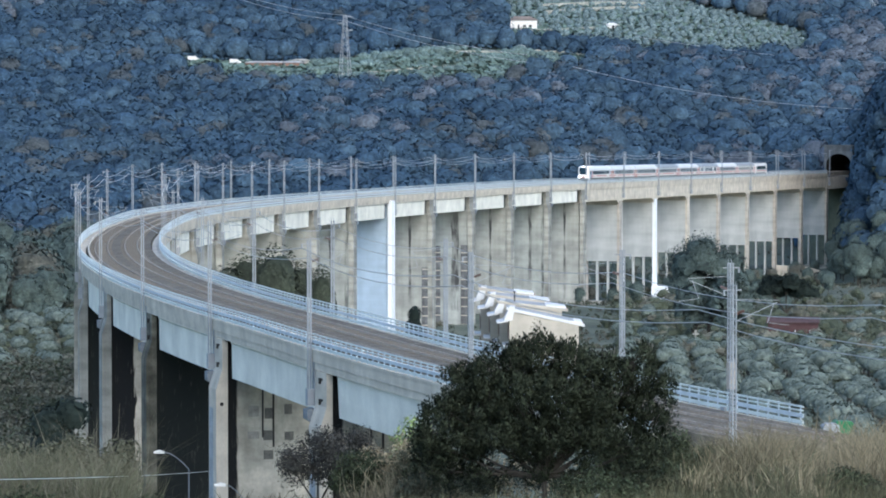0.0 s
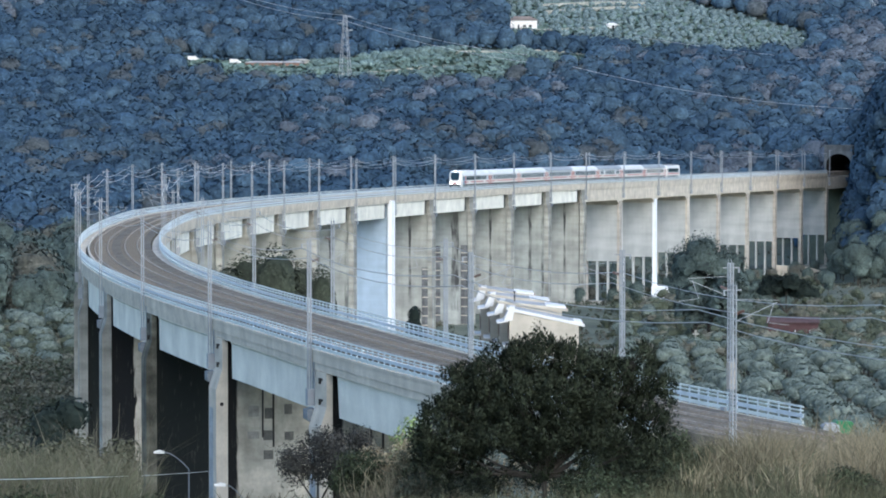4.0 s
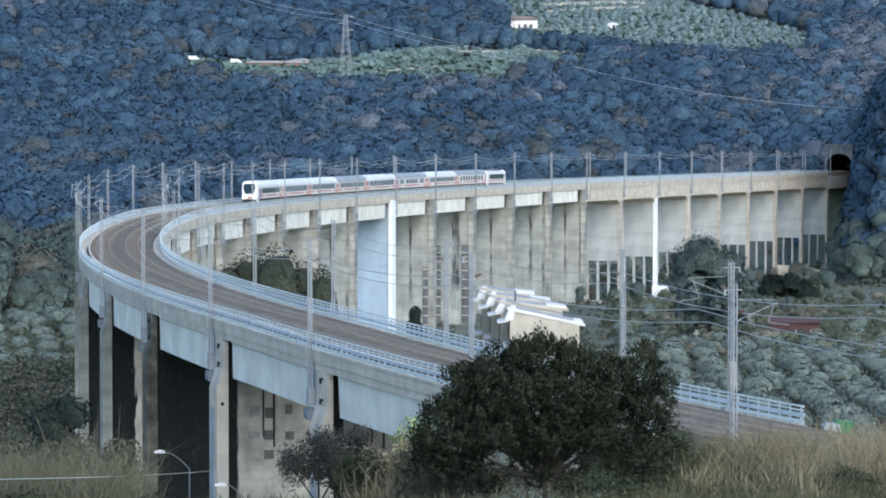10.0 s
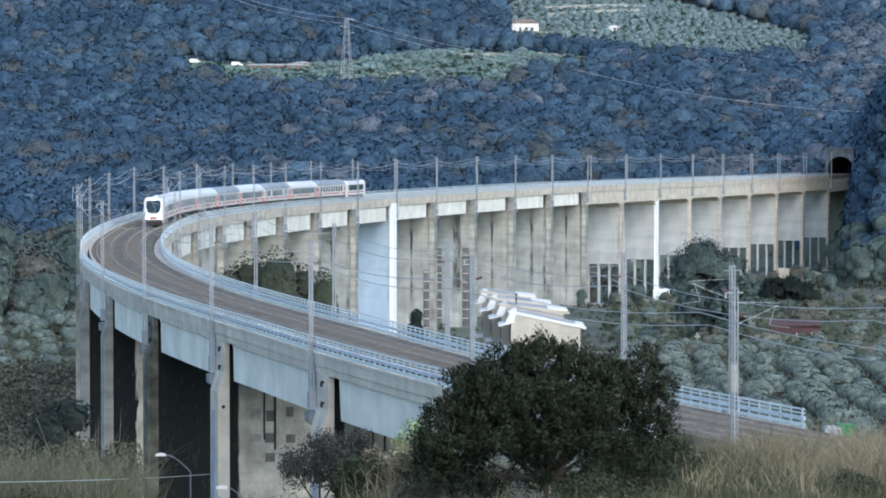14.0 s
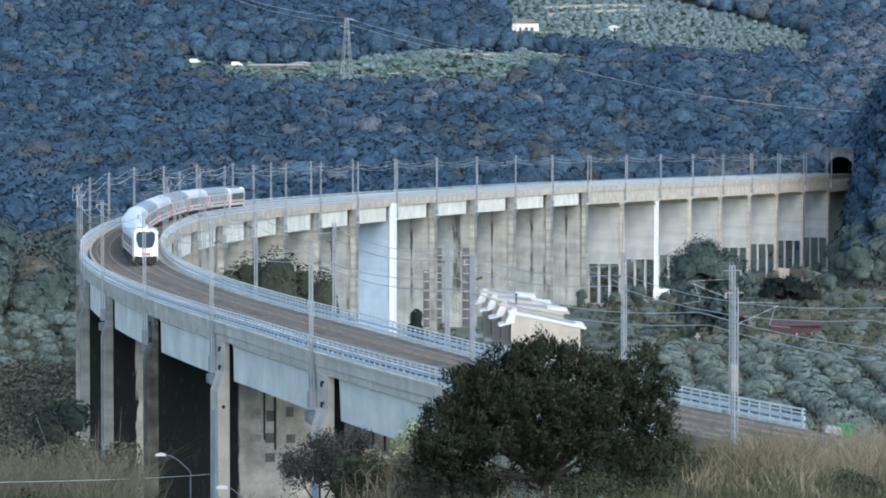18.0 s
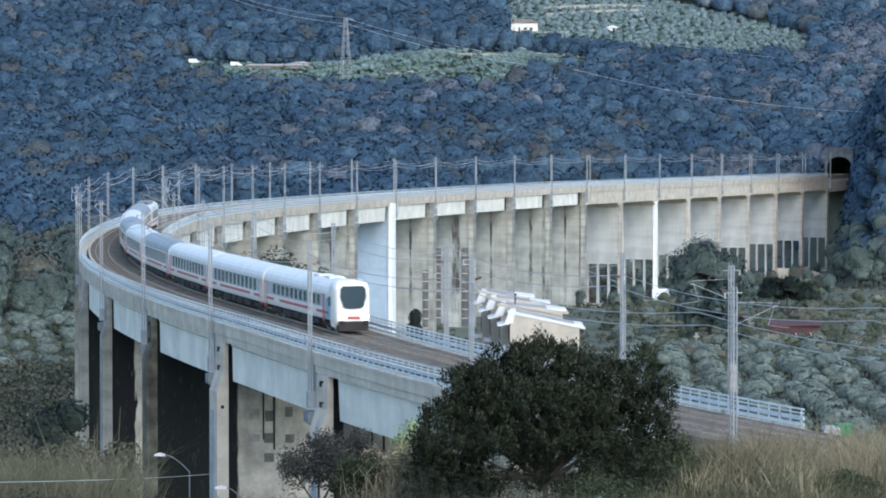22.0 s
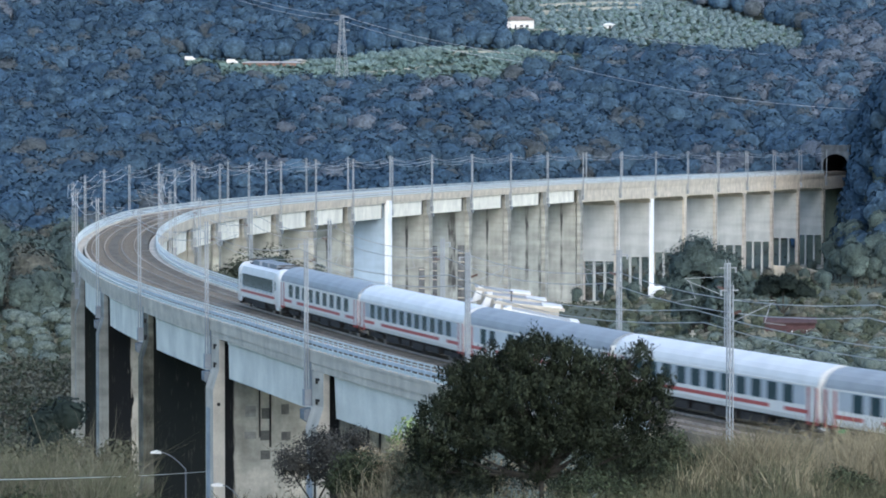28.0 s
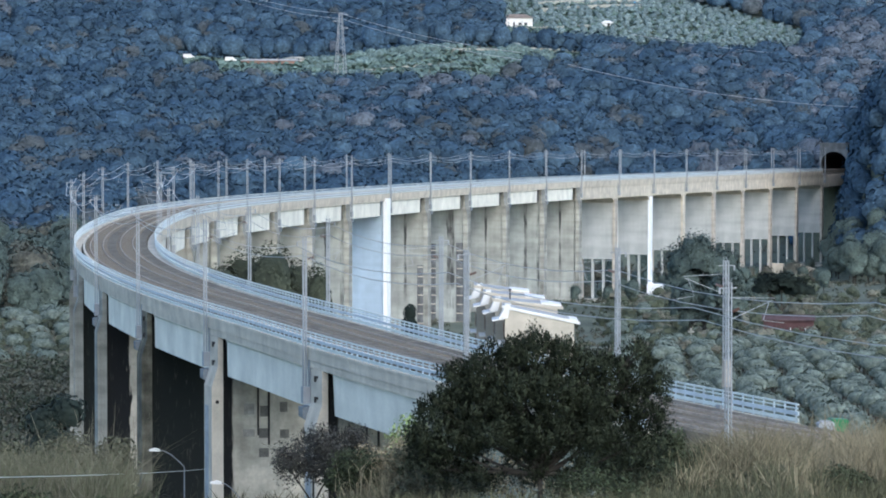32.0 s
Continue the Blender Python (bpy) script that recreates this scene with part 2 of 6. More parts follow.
# ================= mesh helpers =================
class Geo:
    """Collects vertices and faces, with a material slot for each face."""

    def __init__(self):
        self.v, self.f, self.m = [], [], []

    def add(self, verts, faces, slot=0):
        k = len(self.v)
        self.v += [tuple(p) for p in verts]
        self.f += [tuple(i + k for i in f) for f in faces]
        self.m += [slot] * len(faces)
        return self

    def box(self, x0, x1, y0, y1, z0, z1, slot=0, mtx=None):
        p = [(x, y, z) for z in (z0, z1) for y in (y0, y1) for x in (x0, x1)]
        if mtx:
            p = [mtx @ Vector(q) for q in p]
        return self.add(p, [(0, 2, 3, 1), (4, 5, 7, 6), (0, 1, 5, 4), (2, 6, 7, 3), (0, 4, 6, 2), (1, 3, 7, 5)], slot)

    def prism(self, poly, a, b, axis=0, slot=0, mtx=None):
        """Extrudes a polygon given in the two other axes from a to b along axis."""
        def put(u, w, c):
            return {0: (c, u, w), 1: (u, c, w), 2: (u, w, c)}[axis]
        n = len(poly)
        p = [put(u, w, a) for u, w in poly] + [put(u, w, b) for u, w in poly]
        if mtx:
            p = [mtx @ Vector(q) for q in p]
        f = [(i, (i + 1) % n, n + (i + 1) % n, n + i) for i in range(n)] + [tuple(range(n - 1, -1, -1)), tuple(range(n, 2 * n))]
        return self.add(p, f, slot)

    def bar(self, a, b, r, slot=0, sides=4, r2=None):
        """A bar from a to b, of radius r at a and r2 at b."""
        a, b = Vector(a), Vector(b)
        q = (b - a).to_track_quat("Z", "Y")
        r2 = r if r2 is None else r2
        ring = [(math.cos(2 * math.pi * (i + .5) / sides), math.sin(2 * math.pi * (i + .5) / sides)) for i in range(sides)]
        p = [a + q @ Vector((c * r, s * r, 0)) for c, s in ring] + [b + q @ Vector((c * r2, s * r2, 0)) for c, s in ring]
        f = [(i, (i + 1) % sides, sides + (i + 1) % sides, sides + i) for i in range(sides)]
        return self.add(p, f + [tuple(range(sides - 1, -1, -1)), tuple(range(sides, 2 * sides))], slot)

    def tube(self, pts, r, slot=0, sides=4):
        """One tube through the points."""
        p, v = [Vector(q) for q in pts], []
        for i, q in enumerate(p):
            t = (p[min(i + 1, len(p) - 1)] - p[max(i - 1, 0)]).to_track_quat("Z", "Y")
            v += [q + t @ Vector((r * math.cos(2 * math.pi * (k + .5) / sides), r * math.sin(2 * math.pi * (k + .5) / sides), 0)) for k in range(sides)]
        n = len(p)
        f = [(i * sides + k, i * sides + (k + 1) % sides, (i + 1) * sides + (k + 1) % sides, (i + 1) * sides + k) for i in range(n - 1) for k in range(sides)]
        return self.add(v, f + [tuple(range(sides - 1, -1, -1)), tuple(range((n - 1) * sides, n * sides))], slot)

    def mesh(self, name, origin=(0, 0, 0), smooth=False):
        me = bpy.data.meshes.new(name)
        o = Vector(origin)
        me.from_pydata([Vector(p) - o for p in self.v], [], self.f)
        me.polygons.foreach_set("material_index", self.m)
        if smooth:
            me.polygons.foreach_set("use_smooth", [True] * len(self.f))
        bm = bmesh.new()
        bm.from_mesh(me)
        bmesh.ops.recalc_face_normals(bm, faces=bm.faces)
        bm.to_mesh(me)
        bm.free()
        return me


def part(name, geo, mats, parent=None, label="", origin=None, smooth=False, at=None):
    """Links a Geo or a mesh as one object under parent. With origin, the geometry is in world space round that point."""
    me = geo.mesh(name, origin or (0, 0, 0), smooth) if isinstance(geo, Geo) else geo
    if not me.materials:
        for m in (mats if isinstance(mats, (list, tuple)) else [mats]):
            me.materials.append(m)
    ob = new(name, me)
    if parent:
        ob.parent = parent
    if at is not None:
        ob.matrix_basis = at
    if label:
        tagged(ob, label)
    return ob


def empty(name, m, label="", category="", group="", kind=""):
    ob = new(name)
    ob.empty_display_size = 0.5
    ob.matrix_basis = m
    return tagged(ob, label, category, group, kind)


def quads(name, corners, mats, slots=None):
    """A mesh of loose quads from an array (n, 4, 3), or (n, 8, 3) with the normals of the crown's form at the corners."""
    corners = np.asarray(corners, np.float32)
    bent = corners[:, 4:] if corners.shape[1] == 8 else None
    corners = np.ascontiguousarray(corners[:, :4])
    n = len(corners)
    if bent is not None:
        # every leaf shows its outer side
        g = np.cross(corners[:, 2] - corners[:, 0], corners[:, 3] - corners[:, 1])
        turn = np.einsum("ij,ij->i", g, bent.mean(1)) < 0
        corners[turn], bent = corners[turn][:, ::-1], bent.copy()
        bent[turn] = bent[turn][:, ::-1]
    me = bpy.data.meshes.new(name)
    me.vertices.add(4 * n)
    me.vertices.foreach_set("co", np.asarray(corners, np.float32).ravel())
    me.loops.add(4 * n)
    me.loops.foreach_set("vertex_index", np.arange(4 * n, dtype=np.int32))
    me.polygons.add(n)
    me.polygons.foreach_set("loop_start", np.arange(0, 4 * n, 4, dtype=np.int32))
    if slots is not None:
        me.polygons.foreach_set("material_index", np.asarray(slots, np.int32))
    for m in mats:
        me.materials.append(m)
    me.update(calc_edges=True)
    if bent is not None:
        me.polygons.foreach_set("use_smooth", np.ones(n, bool))
        at = me.attributes.new("custom_normal", "FLOAT_VECTOR", "POINT")
        at.data.foreach_set("vector", np.ascontiguousarray(bent).ravel())
        me.update()
    return me


def leaves(rng, centres, normals, length, ratio=0.6, jitter=0.45):
    """Diamond leaf clumps at the centres, roughly facing along the normals."""
    n = len(centres)
    nn = normals + rng.normal(0, jitter, (n, 3))
    nn /= np.linalg.norm(nn, axis=1)[:, None] + 1e-9
    a = np.cross(nn, rng.normal(0, 1, (n, 3)))
    a /= np.linalg.norm(a, axis=1)[:, None] + 1e-9
    b = np.cross(nn, a)
    ln = (np.asarray(length) * rng.uniform(0.6, 1.35, n))[:, None]
    a, b = a * ln * 0.5, b * ln * 0.5 * ratio
    bend = nn * ln * 0.12
    return np.stack([centres - a, centres - b + bend, centres + a, centres + b + bend], 1)


def crown(rng, centre, size, count, leaf, lumps=9, hollow=0.55, jitter=0.45):
    """Leaf quads of one crown: lumps of leaves on an uneven ellipsoid, with gaps between them."""
    c = np.array(centre)
    s = np.array(size)
    d = rng.normal(0, 1, (lumps, 3))
    d[:, 2] = np.abs(d[:, 2]) * 0.9 - 0.25
    d /= np.linalg.norm(d, axis=1)[:, None]
    lc = d * s * rng.uniform(0.45, 0.72, (lumps, 1))
    lr = s.mean() * rng.uniform(0.30, 0.5, lumps)
    k = rng.integers(0, lumps, count)
    e = rng.normal(0, 1, (count, 3))
    e /= np.linalg.norm(e, axis=1)[:, None]
    r = rng.uniform(hollow, 1.0, count) ** 0.6
    p = c + lc[k] + e * (lr[k] * r)[:, None] * np.array([1, 1, 0.8])
    return leaves(rng, p, e + np.array([0, 0, 0.35]), np.full(count, leaf), 0.6, jitter)


def sprays(rng, centre, size, count, leaf):
    """Leaf quads of a loose crown: tufts of long leaves that point outwards and up, shaded as tufts."""
    c, s = np.array(centre), np.array(size)
    n = max(3, count // 75)
    d = rng.normal(0, 1, (n, 3))
    d[:, 2] = d[:, 2] * .9 + .15
    d /= np.linalg.norm(d, axis=1)[:, None]
    tuft = c + d * s * rng.uniform(.35, 1.05, (n, 1))
    big = rng.uniform(.1, .26, n)
    k = rng.integers(0, n, count)
    e = rng.normal(0, 1, (count, 3))
    e /= np.linalg.norm(e, axis=1)[:, None]
    p = tuft[k] + e * (big[k] * rng.uniform(.3, 1.1, count))[:, None] * np.array([1, 1, 1.35])
    ax = e * .6 + d[k] * .35 + np.array([0, 0, .65]) + rng.normal(0, .3, (count, 3))
    ax /= np.linalg.norm(ax, axis=1)[:, None]
    b = np.cross(ax, rng.normal(0, 1, (count, 3)))
    b /= np.linalg.norm(b, axis=1)[:, None] + 1e-9
    ln = (leaf * rng.uniform(.6, 1.35, count))[:, None]
    ax, b = ax * ln * .5, b * ln * .5 * .42
    q = np.stack([p - ax, p - b, p + ax, p + b], 1)
    w = e * .7 + d[k] * .55 + np.array([0, 0, .1]) + rng.normal(0, .2, (count, 3))
    w /= np.linalg.norm(w, axis=1)[:, None] + 1e-9
    return np.concatenate([q, w[:, None, :].repeat(4, 1)], 1)


def ball_grid(n):
    """A cube blown up to a ball: its unit directions, and its quads as indices."""
    keys, out = {}, []
    for ax in range(3):
        for s in (-1, 1):
            for i in range(n):
                for j in range(n):
                    q = []
                    for u, v in ((i, j), (i + 1, j), (i + 1, j + 1), (i, j + 1)):
                        p = [0, 0, 0]
                        p[ax], p[(ax + 1) % 3], p[(ax + 2) % 3] = s * n, 2 * u - n, 2 * v - n
                        q.append(keys.setdefault(tuple(p), len(keys)))
                    out.append(q if s > 0 else q[::-1])
    d = np.array(list(keys), float)
    return d / np.linalg.norm(d, axis=1)[:, None], np.array(out)


BALLS = {n: ball_grid(n) for n in (2, 3)}
# a crown shows no underside
BALLS = {n: (d, q[d[q].mean(1)[:, 2] > -0.5]) for n, (d, q) in BALLS.items()}


def full_crown(rng, centre, size, body, fine, leaf, lumps=7, soft=0.2, loose=0.6, up=0.3):
    """A closed crown: rough lumps (body: how finely they are cut), and leaf clumps over them."""
    c, s = np.array(centre), np.array(size)
    d = rng.normal(0, 1, (lumps, 3))
    d[:, 2] = np.abs(d[:, 2]) * 0.9 - 0.25
    d /= np.linalg.norm(d, axis=1)[:, None]
    lc = d * s * rng.uniform(0.4, 0.68, (lumps, 1))
    lr = s.mean() * 1.04 * lumps ** -0.38 * rng.uniform(0.8, 1.2, lumps)
    flat = np.array([1, 1, 0.85])
    dirs, ix = BALLS[body]
    rough = rng.uniform(0.55, 1.0, (lumps, len(dirs), 1)) * lr[:, None, None]
    v = c + lc[:, None, :] + dirs[None] * rough * flat
    w = dirs[None] * 0.45 + d[:, None, :] * 0.6 + np.array([0, 0, up]) + rng.normal(0, soft, v.shape)
    out = [np.concatenate([v[:, ix].reshape(-1, 4, 3), w[:, ix].reshape(-1, 4, 3)], 1)]
    k = rng.integers(0, lumps, fine)
    e = rng.normal(0, 1, (fine, 3))
    e[:, 2] = np.where(e[:, 2] < -0.4, -e[:, 2], e[:, 2])
    e /= np.linalg.norm(e, axis=1)[:, None]
    p = c + lc[k] + e * (lr[k] * rng.uniform(0.8, 1.35, fine))[:, None] * flat
    q = leaves(rng, p, e + np.array([0, 0, 0.2]), np.full(fine, leaf), 0.55, loose)
    w = (e * 0.45 + d[k] * 0.6 + np.array([0, 0, up]) + rng.normal(0, soft * 1.5, (fine, 3)))[:, None, :].repeat(4, 1)
    out.append(np.concatenate([q, w], 1))
    q = np.concatenate(out)
    q[:, 4:] /= np.linalg.norm(q[:, 4:], axis=2)[:, :, None] + 1e-9
    return q


def far_crown(rng, centre, size, fine, leaf, rough=.16):
    """A crown seen from far off: a lumpy body inside a ragged, lumpy coat of leaf clumps."""
    c, s = np.array(centre), np.array(size)
    dirs, ix = BALLS[3]
    lump = rng.normal(0, 1, (7, 3))
    lump[:, 2] = np.abs(lump[:, 2])
    lump /= np.linalg.norm(lump, axis=1)[:, None]

    def form(d):
        return .72 + .9 * np.clip(d @ lump.T - .62, 0, 1).max(1)[:, None]
    v = c + dirs * s * (form(dirs) * .9 + rng.uniform(-.04, .04, (len(dirs), 1)))
    up = np.array([0, 0, .4])
    e = rng.normal(0, 1, (fine, 3))
    e[:, 2] = np.where(e[:, 2] < -.55, -e[:, 2], e[:, 2])
    e /= np.linalg.norm(e, axis=1)[:, None]
    p = c + e * s * (form(e) + rng.uniform(-.05, .12, (fine, 1)))
    q = leaves(rng, p, e, np.full(fine, leaf), .66, rough)
    g = np.cross(q[:, 2] - q[:, 0], q[:, 3] - q[:, 1])
    g /= np.linalg.norm(g, axis=1)[:, None] + 1e-9
    g *= np.sign(np.einsum("ij,ij->i", g, e))[:, None]
    u = (g * .3 + e * .9 + up)[:, None, :].repeat(4, 1)
    w = dirs * .9 + up + rng.normal(0, .1, dirs.shape)
    out = np.concatenate([np.concatenate([v[ix], w[ix]], 1), np.concatenate([q, u], 1)])
    out[:, 4:] /= np.linalg.norm(out[:, 4:], axis=2)[:, :, None] + 1e-9
    return out


# ================= the line of the railway =================
KNOTS = [-400, -100, 0, 120, 240, 380, 560, 760, 1000, 1300]
BENDS = [1.0, 1.0, 3.055, 0.770, 1.372, 0.923, 0.896, 0.006, 0.109, 0.109]
RISE = [-1.786, -1.786, -1.786, -0.128, 0.524, 1.552, 0.655, 0.169, -1.385, -2.6]
OUT, INN = 2.15, -1.40        # the two track centres, from the line
Q = np.arange(-400.0, 1301.0, 1.0)
_k = np.interp(Q, KNOTS, BENDS) * 1e-3
_th = np.concatenate([[0], np.cumsum((_k[1:] + _k[:-1]) / 2)])
_th += -0.4917 - np.interp(0, Q, _th)
_x = np.concatenate([[0], np.cumsum((np.sin(_th)[1:] + np.sin(_th)[:-1]) / 2)])
_y = np.concatenate([[0], np.cumsum((np.cos(_th)[1:] + np.cos(_th)[:-1]) / 2)])
_x += 30.932 - np.interp(0, Q, _x)
_y += 177.247 - np.interp(0, Q, _y)
_z = 60 - 18.1846 - 0.0049 * (Q - 300) + np.interp(Q, KNOTS, RISE)


def track(q, off=0.0, z=0.0):
    """The point at q metres along the line, off metres to its outer (left) side, z metres over the rails."""
    a = np.interp(q, Q, _th)
    return Vector((np.interp(q, Q, _x) - math.cos(a) * off, np.interp(q, Q, _y) + math.sin(a) * off, np.interp(q, Q, _z) + z))


def track_frame(q, off=0.0, z=0.0):
    """A pose there: x along the line, y to its outer side."""
    a = float(np.interp(q, Q, _th))
    return Matrix.Translation(track(q, off, z)) @ Matrix.Rotation(math.pi / 2 - a, 4, "Z")


def sweep(geo, profile, q0, q1, step=5.0, slot=0):
    """A closed profile of (off, z) drawn along the line."""
    n = max(1, int(math.ceil((q1 - q0) / step)))
    rings = [[track(q0 + (q1 - q0) * i / n, o, z) for o, z in profile] for i in range(n + 1)]
    m = len(profile)
    f = [(i * m + j, i * m + (j + 1) % m, (i + 1) * m + (j + 1) % m, (i + 1) * m + j) for i in range(n) for j in range(m)]
    f += [tuple(range(m - 1, -1, -1)), tuple(range(n * m, (n + 1) * m))]
    return geo.add([p for r in rings for p in r], f, slot)


SPAN_A, SPAN_B, PIER_0 = 35.502, 41.177, 95.880


def pier_q(i):
    return PIER_0 + i * SPAN_A if i <= 19 else PIER_0 + 19 * SPAN_A + (i - 19) * SPAN_B


# ================= ground =================
RIGHT = ([-500, -150, 0, 60, 100, 130, 160, 215, 300, 450, 620, 800, 970, 1265, 1300, 1400, 1900, 2300, 3000],
         [-16, -8, -3, -6.8, -11.0, -14.2, -17.5, -22, -30, -37, -44, -49.5, -53, -57, -52, -27, 49, 125, 260])
LEFT = ([-500, -150, 0, 60, 100, 150, 200, 250, 310, 400, 520, 700, 900, 1000, 1100, 1200, 1300, 1400, 1500, 1600, 1900, 2300, 3000],
        [-16, -8, -3, -7, -11.4, -17.5, -24.5, -34, -42, -43, -42, -47, -52, -54, -52, -43, -33, -22, -10, 3.4, 49, 125, 260])


def ground_z(x, y):
    """The height of the ground over the plan; arrays are welcome."""
    x, y = np.asarray(x, float), np.asarray(y, float)
    k = np.clip((x + 6 + 0.02 * y) / (14 + 0.06 * np.abs(y)), 0, 1)
    k = k * k * (3 - 2 * k)
    z = 60 + np.interp(y, *RIGHT) * k + np.interp(y, *LEFT) * (1 - k)
    far = np.clip((y - 350) / 300, 0, 1)
    z = z + far * 1.6 * np.sin(x * 0.031 + 1) * np.sin(y * 0.023)
    hill = np.clip((y - 1450) / 200, 0, 1)
    z = z + hill * 0.3 * (4.0 * np.sin(x * 0.022 + 0.7) + 2.5 * np.sin(x * 0.05 + y * 0.012))
    # the wooded spur into which the far end of the line runs
    spur = np.clip((x - 0.1035 * y - 2.0) / 22, 0, 1)
    spur = spur * spur * (3 - 2 * spur) * np.clip((y - 1100) / 70, 0, 1) * np.clip((1500 - y) / 120, 0, 1)
    return np.maximum(z, (z * (1 - spur) + (60 + 2) * spur))


def ground_with_line(x, y):
    """The ground, cut or filled to the railway where it leaves the viaduct at its two ends."""
    z = ground_z(x, y)
    for lo, hi in ((-400, 62), (1139, 1300)):
        d, zz = np.full(np.shape(x), 1e9), np.zeros(np.shape(x))
        for i in np.nonzero((Q >= lo) & (Q <= hi))[0][::4]:
            e = np.hypot(x - _x[i], y - _y[i])
            zz = np.where(e < d, _z[i] - 1.0, zz)
            d = np.minimum(d, e)
        w = np.where(z > zz, 10.0, 12.0) if lo < 0 else np.where(z > zz, 3.0, 8.0)
        k = np.clip((d - (6.5 if lo < 0 else 5.0)) / w, 0, 1)
        z = zz * (1 - k) + z * k
    return z


def build_ground():
    xs = np.unique(np.concatenate([np.arange(-60, 61, 2.0), np.arange(96, 190, 4.0), np.arange(-400, 401, 12.0), np.arange(-1800, 1801, 100.0)]))
    ys = np.unique(np.concatenate([np.arange(20, 300, 2.5), np.arange(1190, 1300, 4.0), np.arange(-500, 2000, 12.0), np.arange(2000, 3001, 60.0)]))
    X, Y = np.meshgrid(xs, ys)
    r = np.random.default_rng(3)
    Z = ground_with_line(X, Y) + r.normal(0, 0.12, X.shape)
    nx, ny = len(xs), len(ys)
    me = bpy.data.meshes.new("ground")
    f = [(j * nx + i, j * nx + i + 1, (j + 1) * nx + i + 1, (j + 1) * nx + i) for j in range(ny - 1) for i in range(nx - 1)]
    me.from_pydata(np.stack([X, Y, Z], -1).reshape(-1, 3), [], f)
    me.polygons.foreach_set("use_smooth", [True] * len(f))
    me.materials.append(M_GROUND)
    tagged(new("ground", me), "rough grassy ground of a deep valley", "ground", kind="structure")


build_ground()

# ================= viaduct =================
LAST = 27
FIRST_Q, LAST_Q = 34.6, 1100.0
W, ZC = 4.90, -1.236
DEPTH = 3.6
ORIGIN = track(pier_q(0), 0, ZC)
HOME = Matrix.Translation(-ORIGIN)
viaduct = empty("viaduct", Matrix.Translation(ORIGIN), "long curved concrete railway viaduct on tall wall piers", "viaduct")


def sweep_var(geo, profile_at, q0, q1, n, slot=0):
    """A closed profile that changes along the line: profile_at(u) for u from 0 to 1."""
    rings = [[track(q0 + (q1 - q0) * i / n, o, z) for o, z in profile_at(i / n)] for i in range(n + 1)]
    m = len(rings[0])
    f = [(i * m + j, i * m + (j + 1) % m, (i + 1) * m + (j + 1) % m, (i + 1) * m + j) for i in range(n) for j in range(m)]
    f += [tuple(range(m - 1, -1, -1)), tuple(range(n * m, (n + 1) * m))]
    return geo.add([p for r in rings for p in r], f, slot)


def build_span(i):
    q0, q1 = max(pier_q(i), FIRST_Q), pier_q(i + 1)
    g = Geo()
    if i < 19:
        if i >= 0:
            sweep(g, [(-4.55, ZC - 0.6), (4.55, ZC - 0.6), (4.55, ZC - 0.75), (4.47, ZC - 0.85), (4.42, ZC - DEPTH), (-4.42, ZC - DEPTH),
                      (-4.47, ZC - 0.85), (-4.55, ZC - 0.75)], q0 + 1.75, q1 - (3.3 if i < 5 else 4.4))
        else:
            sweep(g, [(-4.55, ZC - 0.6), (4.55, ZC - 0.6), (4.42, ZC - DEPTH), (-4.42, ZC - DEPTH)], q0, q1 - 3.3)
    else:
        def prof(u):
            e = abs(u - 0.5) * 2
            d = 3.7 + 2.2 * max(0.0, (e - 0.8) / 0.2) ** 1.5
            return [(-4.65, ZC - .6), (4.65, ZC - .6), (4.65, ZC - d), (-4.65, ZC - d)]
        sweep_var(g, prof, q0, q1, 24)
    if 0 <= i < 19:
        # the closed end of the girder, set back in the gap beside the pier; its black is painted gap shade
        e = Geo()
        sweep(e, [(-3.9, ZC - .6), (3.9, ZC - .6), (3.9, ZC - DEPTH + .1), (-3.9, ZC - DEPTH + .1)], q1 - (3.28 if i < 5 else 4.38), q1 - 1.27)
        part("end_diaphragm", e, M_GAP_SHADE, viaduct, "end wall blackened for the gap's shade", origin=ORIGIN)
    part("girder", g, M_GIRDER if i < 19 else M_CONC_L, viaduct, origin=ORIGIN)
    d = Geo()
    sweep(d, [(-W + .08, ZC - 0.55), (W - .08, ZC - 0.55), (W - .08, ZC - .03), (-W + .08, ZC - .03)], q0, q1)
    part("deck_slab", d, M_CONC_L, viaduct, origin=ORIGIN)
    for s in (1, -1):
        n = 4
        for k in range(n):
            a, b = q0 + (q1 - q0) * k / n + .03, q0 + (q1 - q0) * (k + 1) / n - .03
            g = Geo()
            sweep(g, [(s * (W - .25), ZC), (s * W, ZC), (s * W, ZC + .72), (s * (W + .06), ZC + .74), (s * (W + .06), ZC + .92), (s * (W - .25), ZC + .92)], a, b)
            part("parapet_panel", g, M_CONC_L, viaduct, origin=ORIGIN)
        g = Geo()
        sweep(g, [(s * 3.95, ZC), (s * (W - .26), ZC), (s * (W - .26), ZC + .85), (s * 3.95, ZC + .85)], q0 + .03, q1 - .03)
        part("walkway", g, M_CONC_L, viaduct, origin=ORIGIN)
        for z, hh, mt in ((ZC + 1.2, .2, M_RAILING), (ZC + 1.58, .22, M_BLUERAIL), (ZC + 1.8, .06, M_RAILING), (ZC + 2.04, .09, M_RAILING)):
            g = Geo()
            sweep(g, [(s * (W - .12), z - hh), (s * (W - .04), z - hh), (s * (W - .04), z), (s * (W - .12), z)], q0, q1)
            part("handrail", g, mt, viaduct, origin=ORIGIN)


POST = Geo().box(-.022, .022, -.05, .03, 0, 1.16).mesh("railing_post")


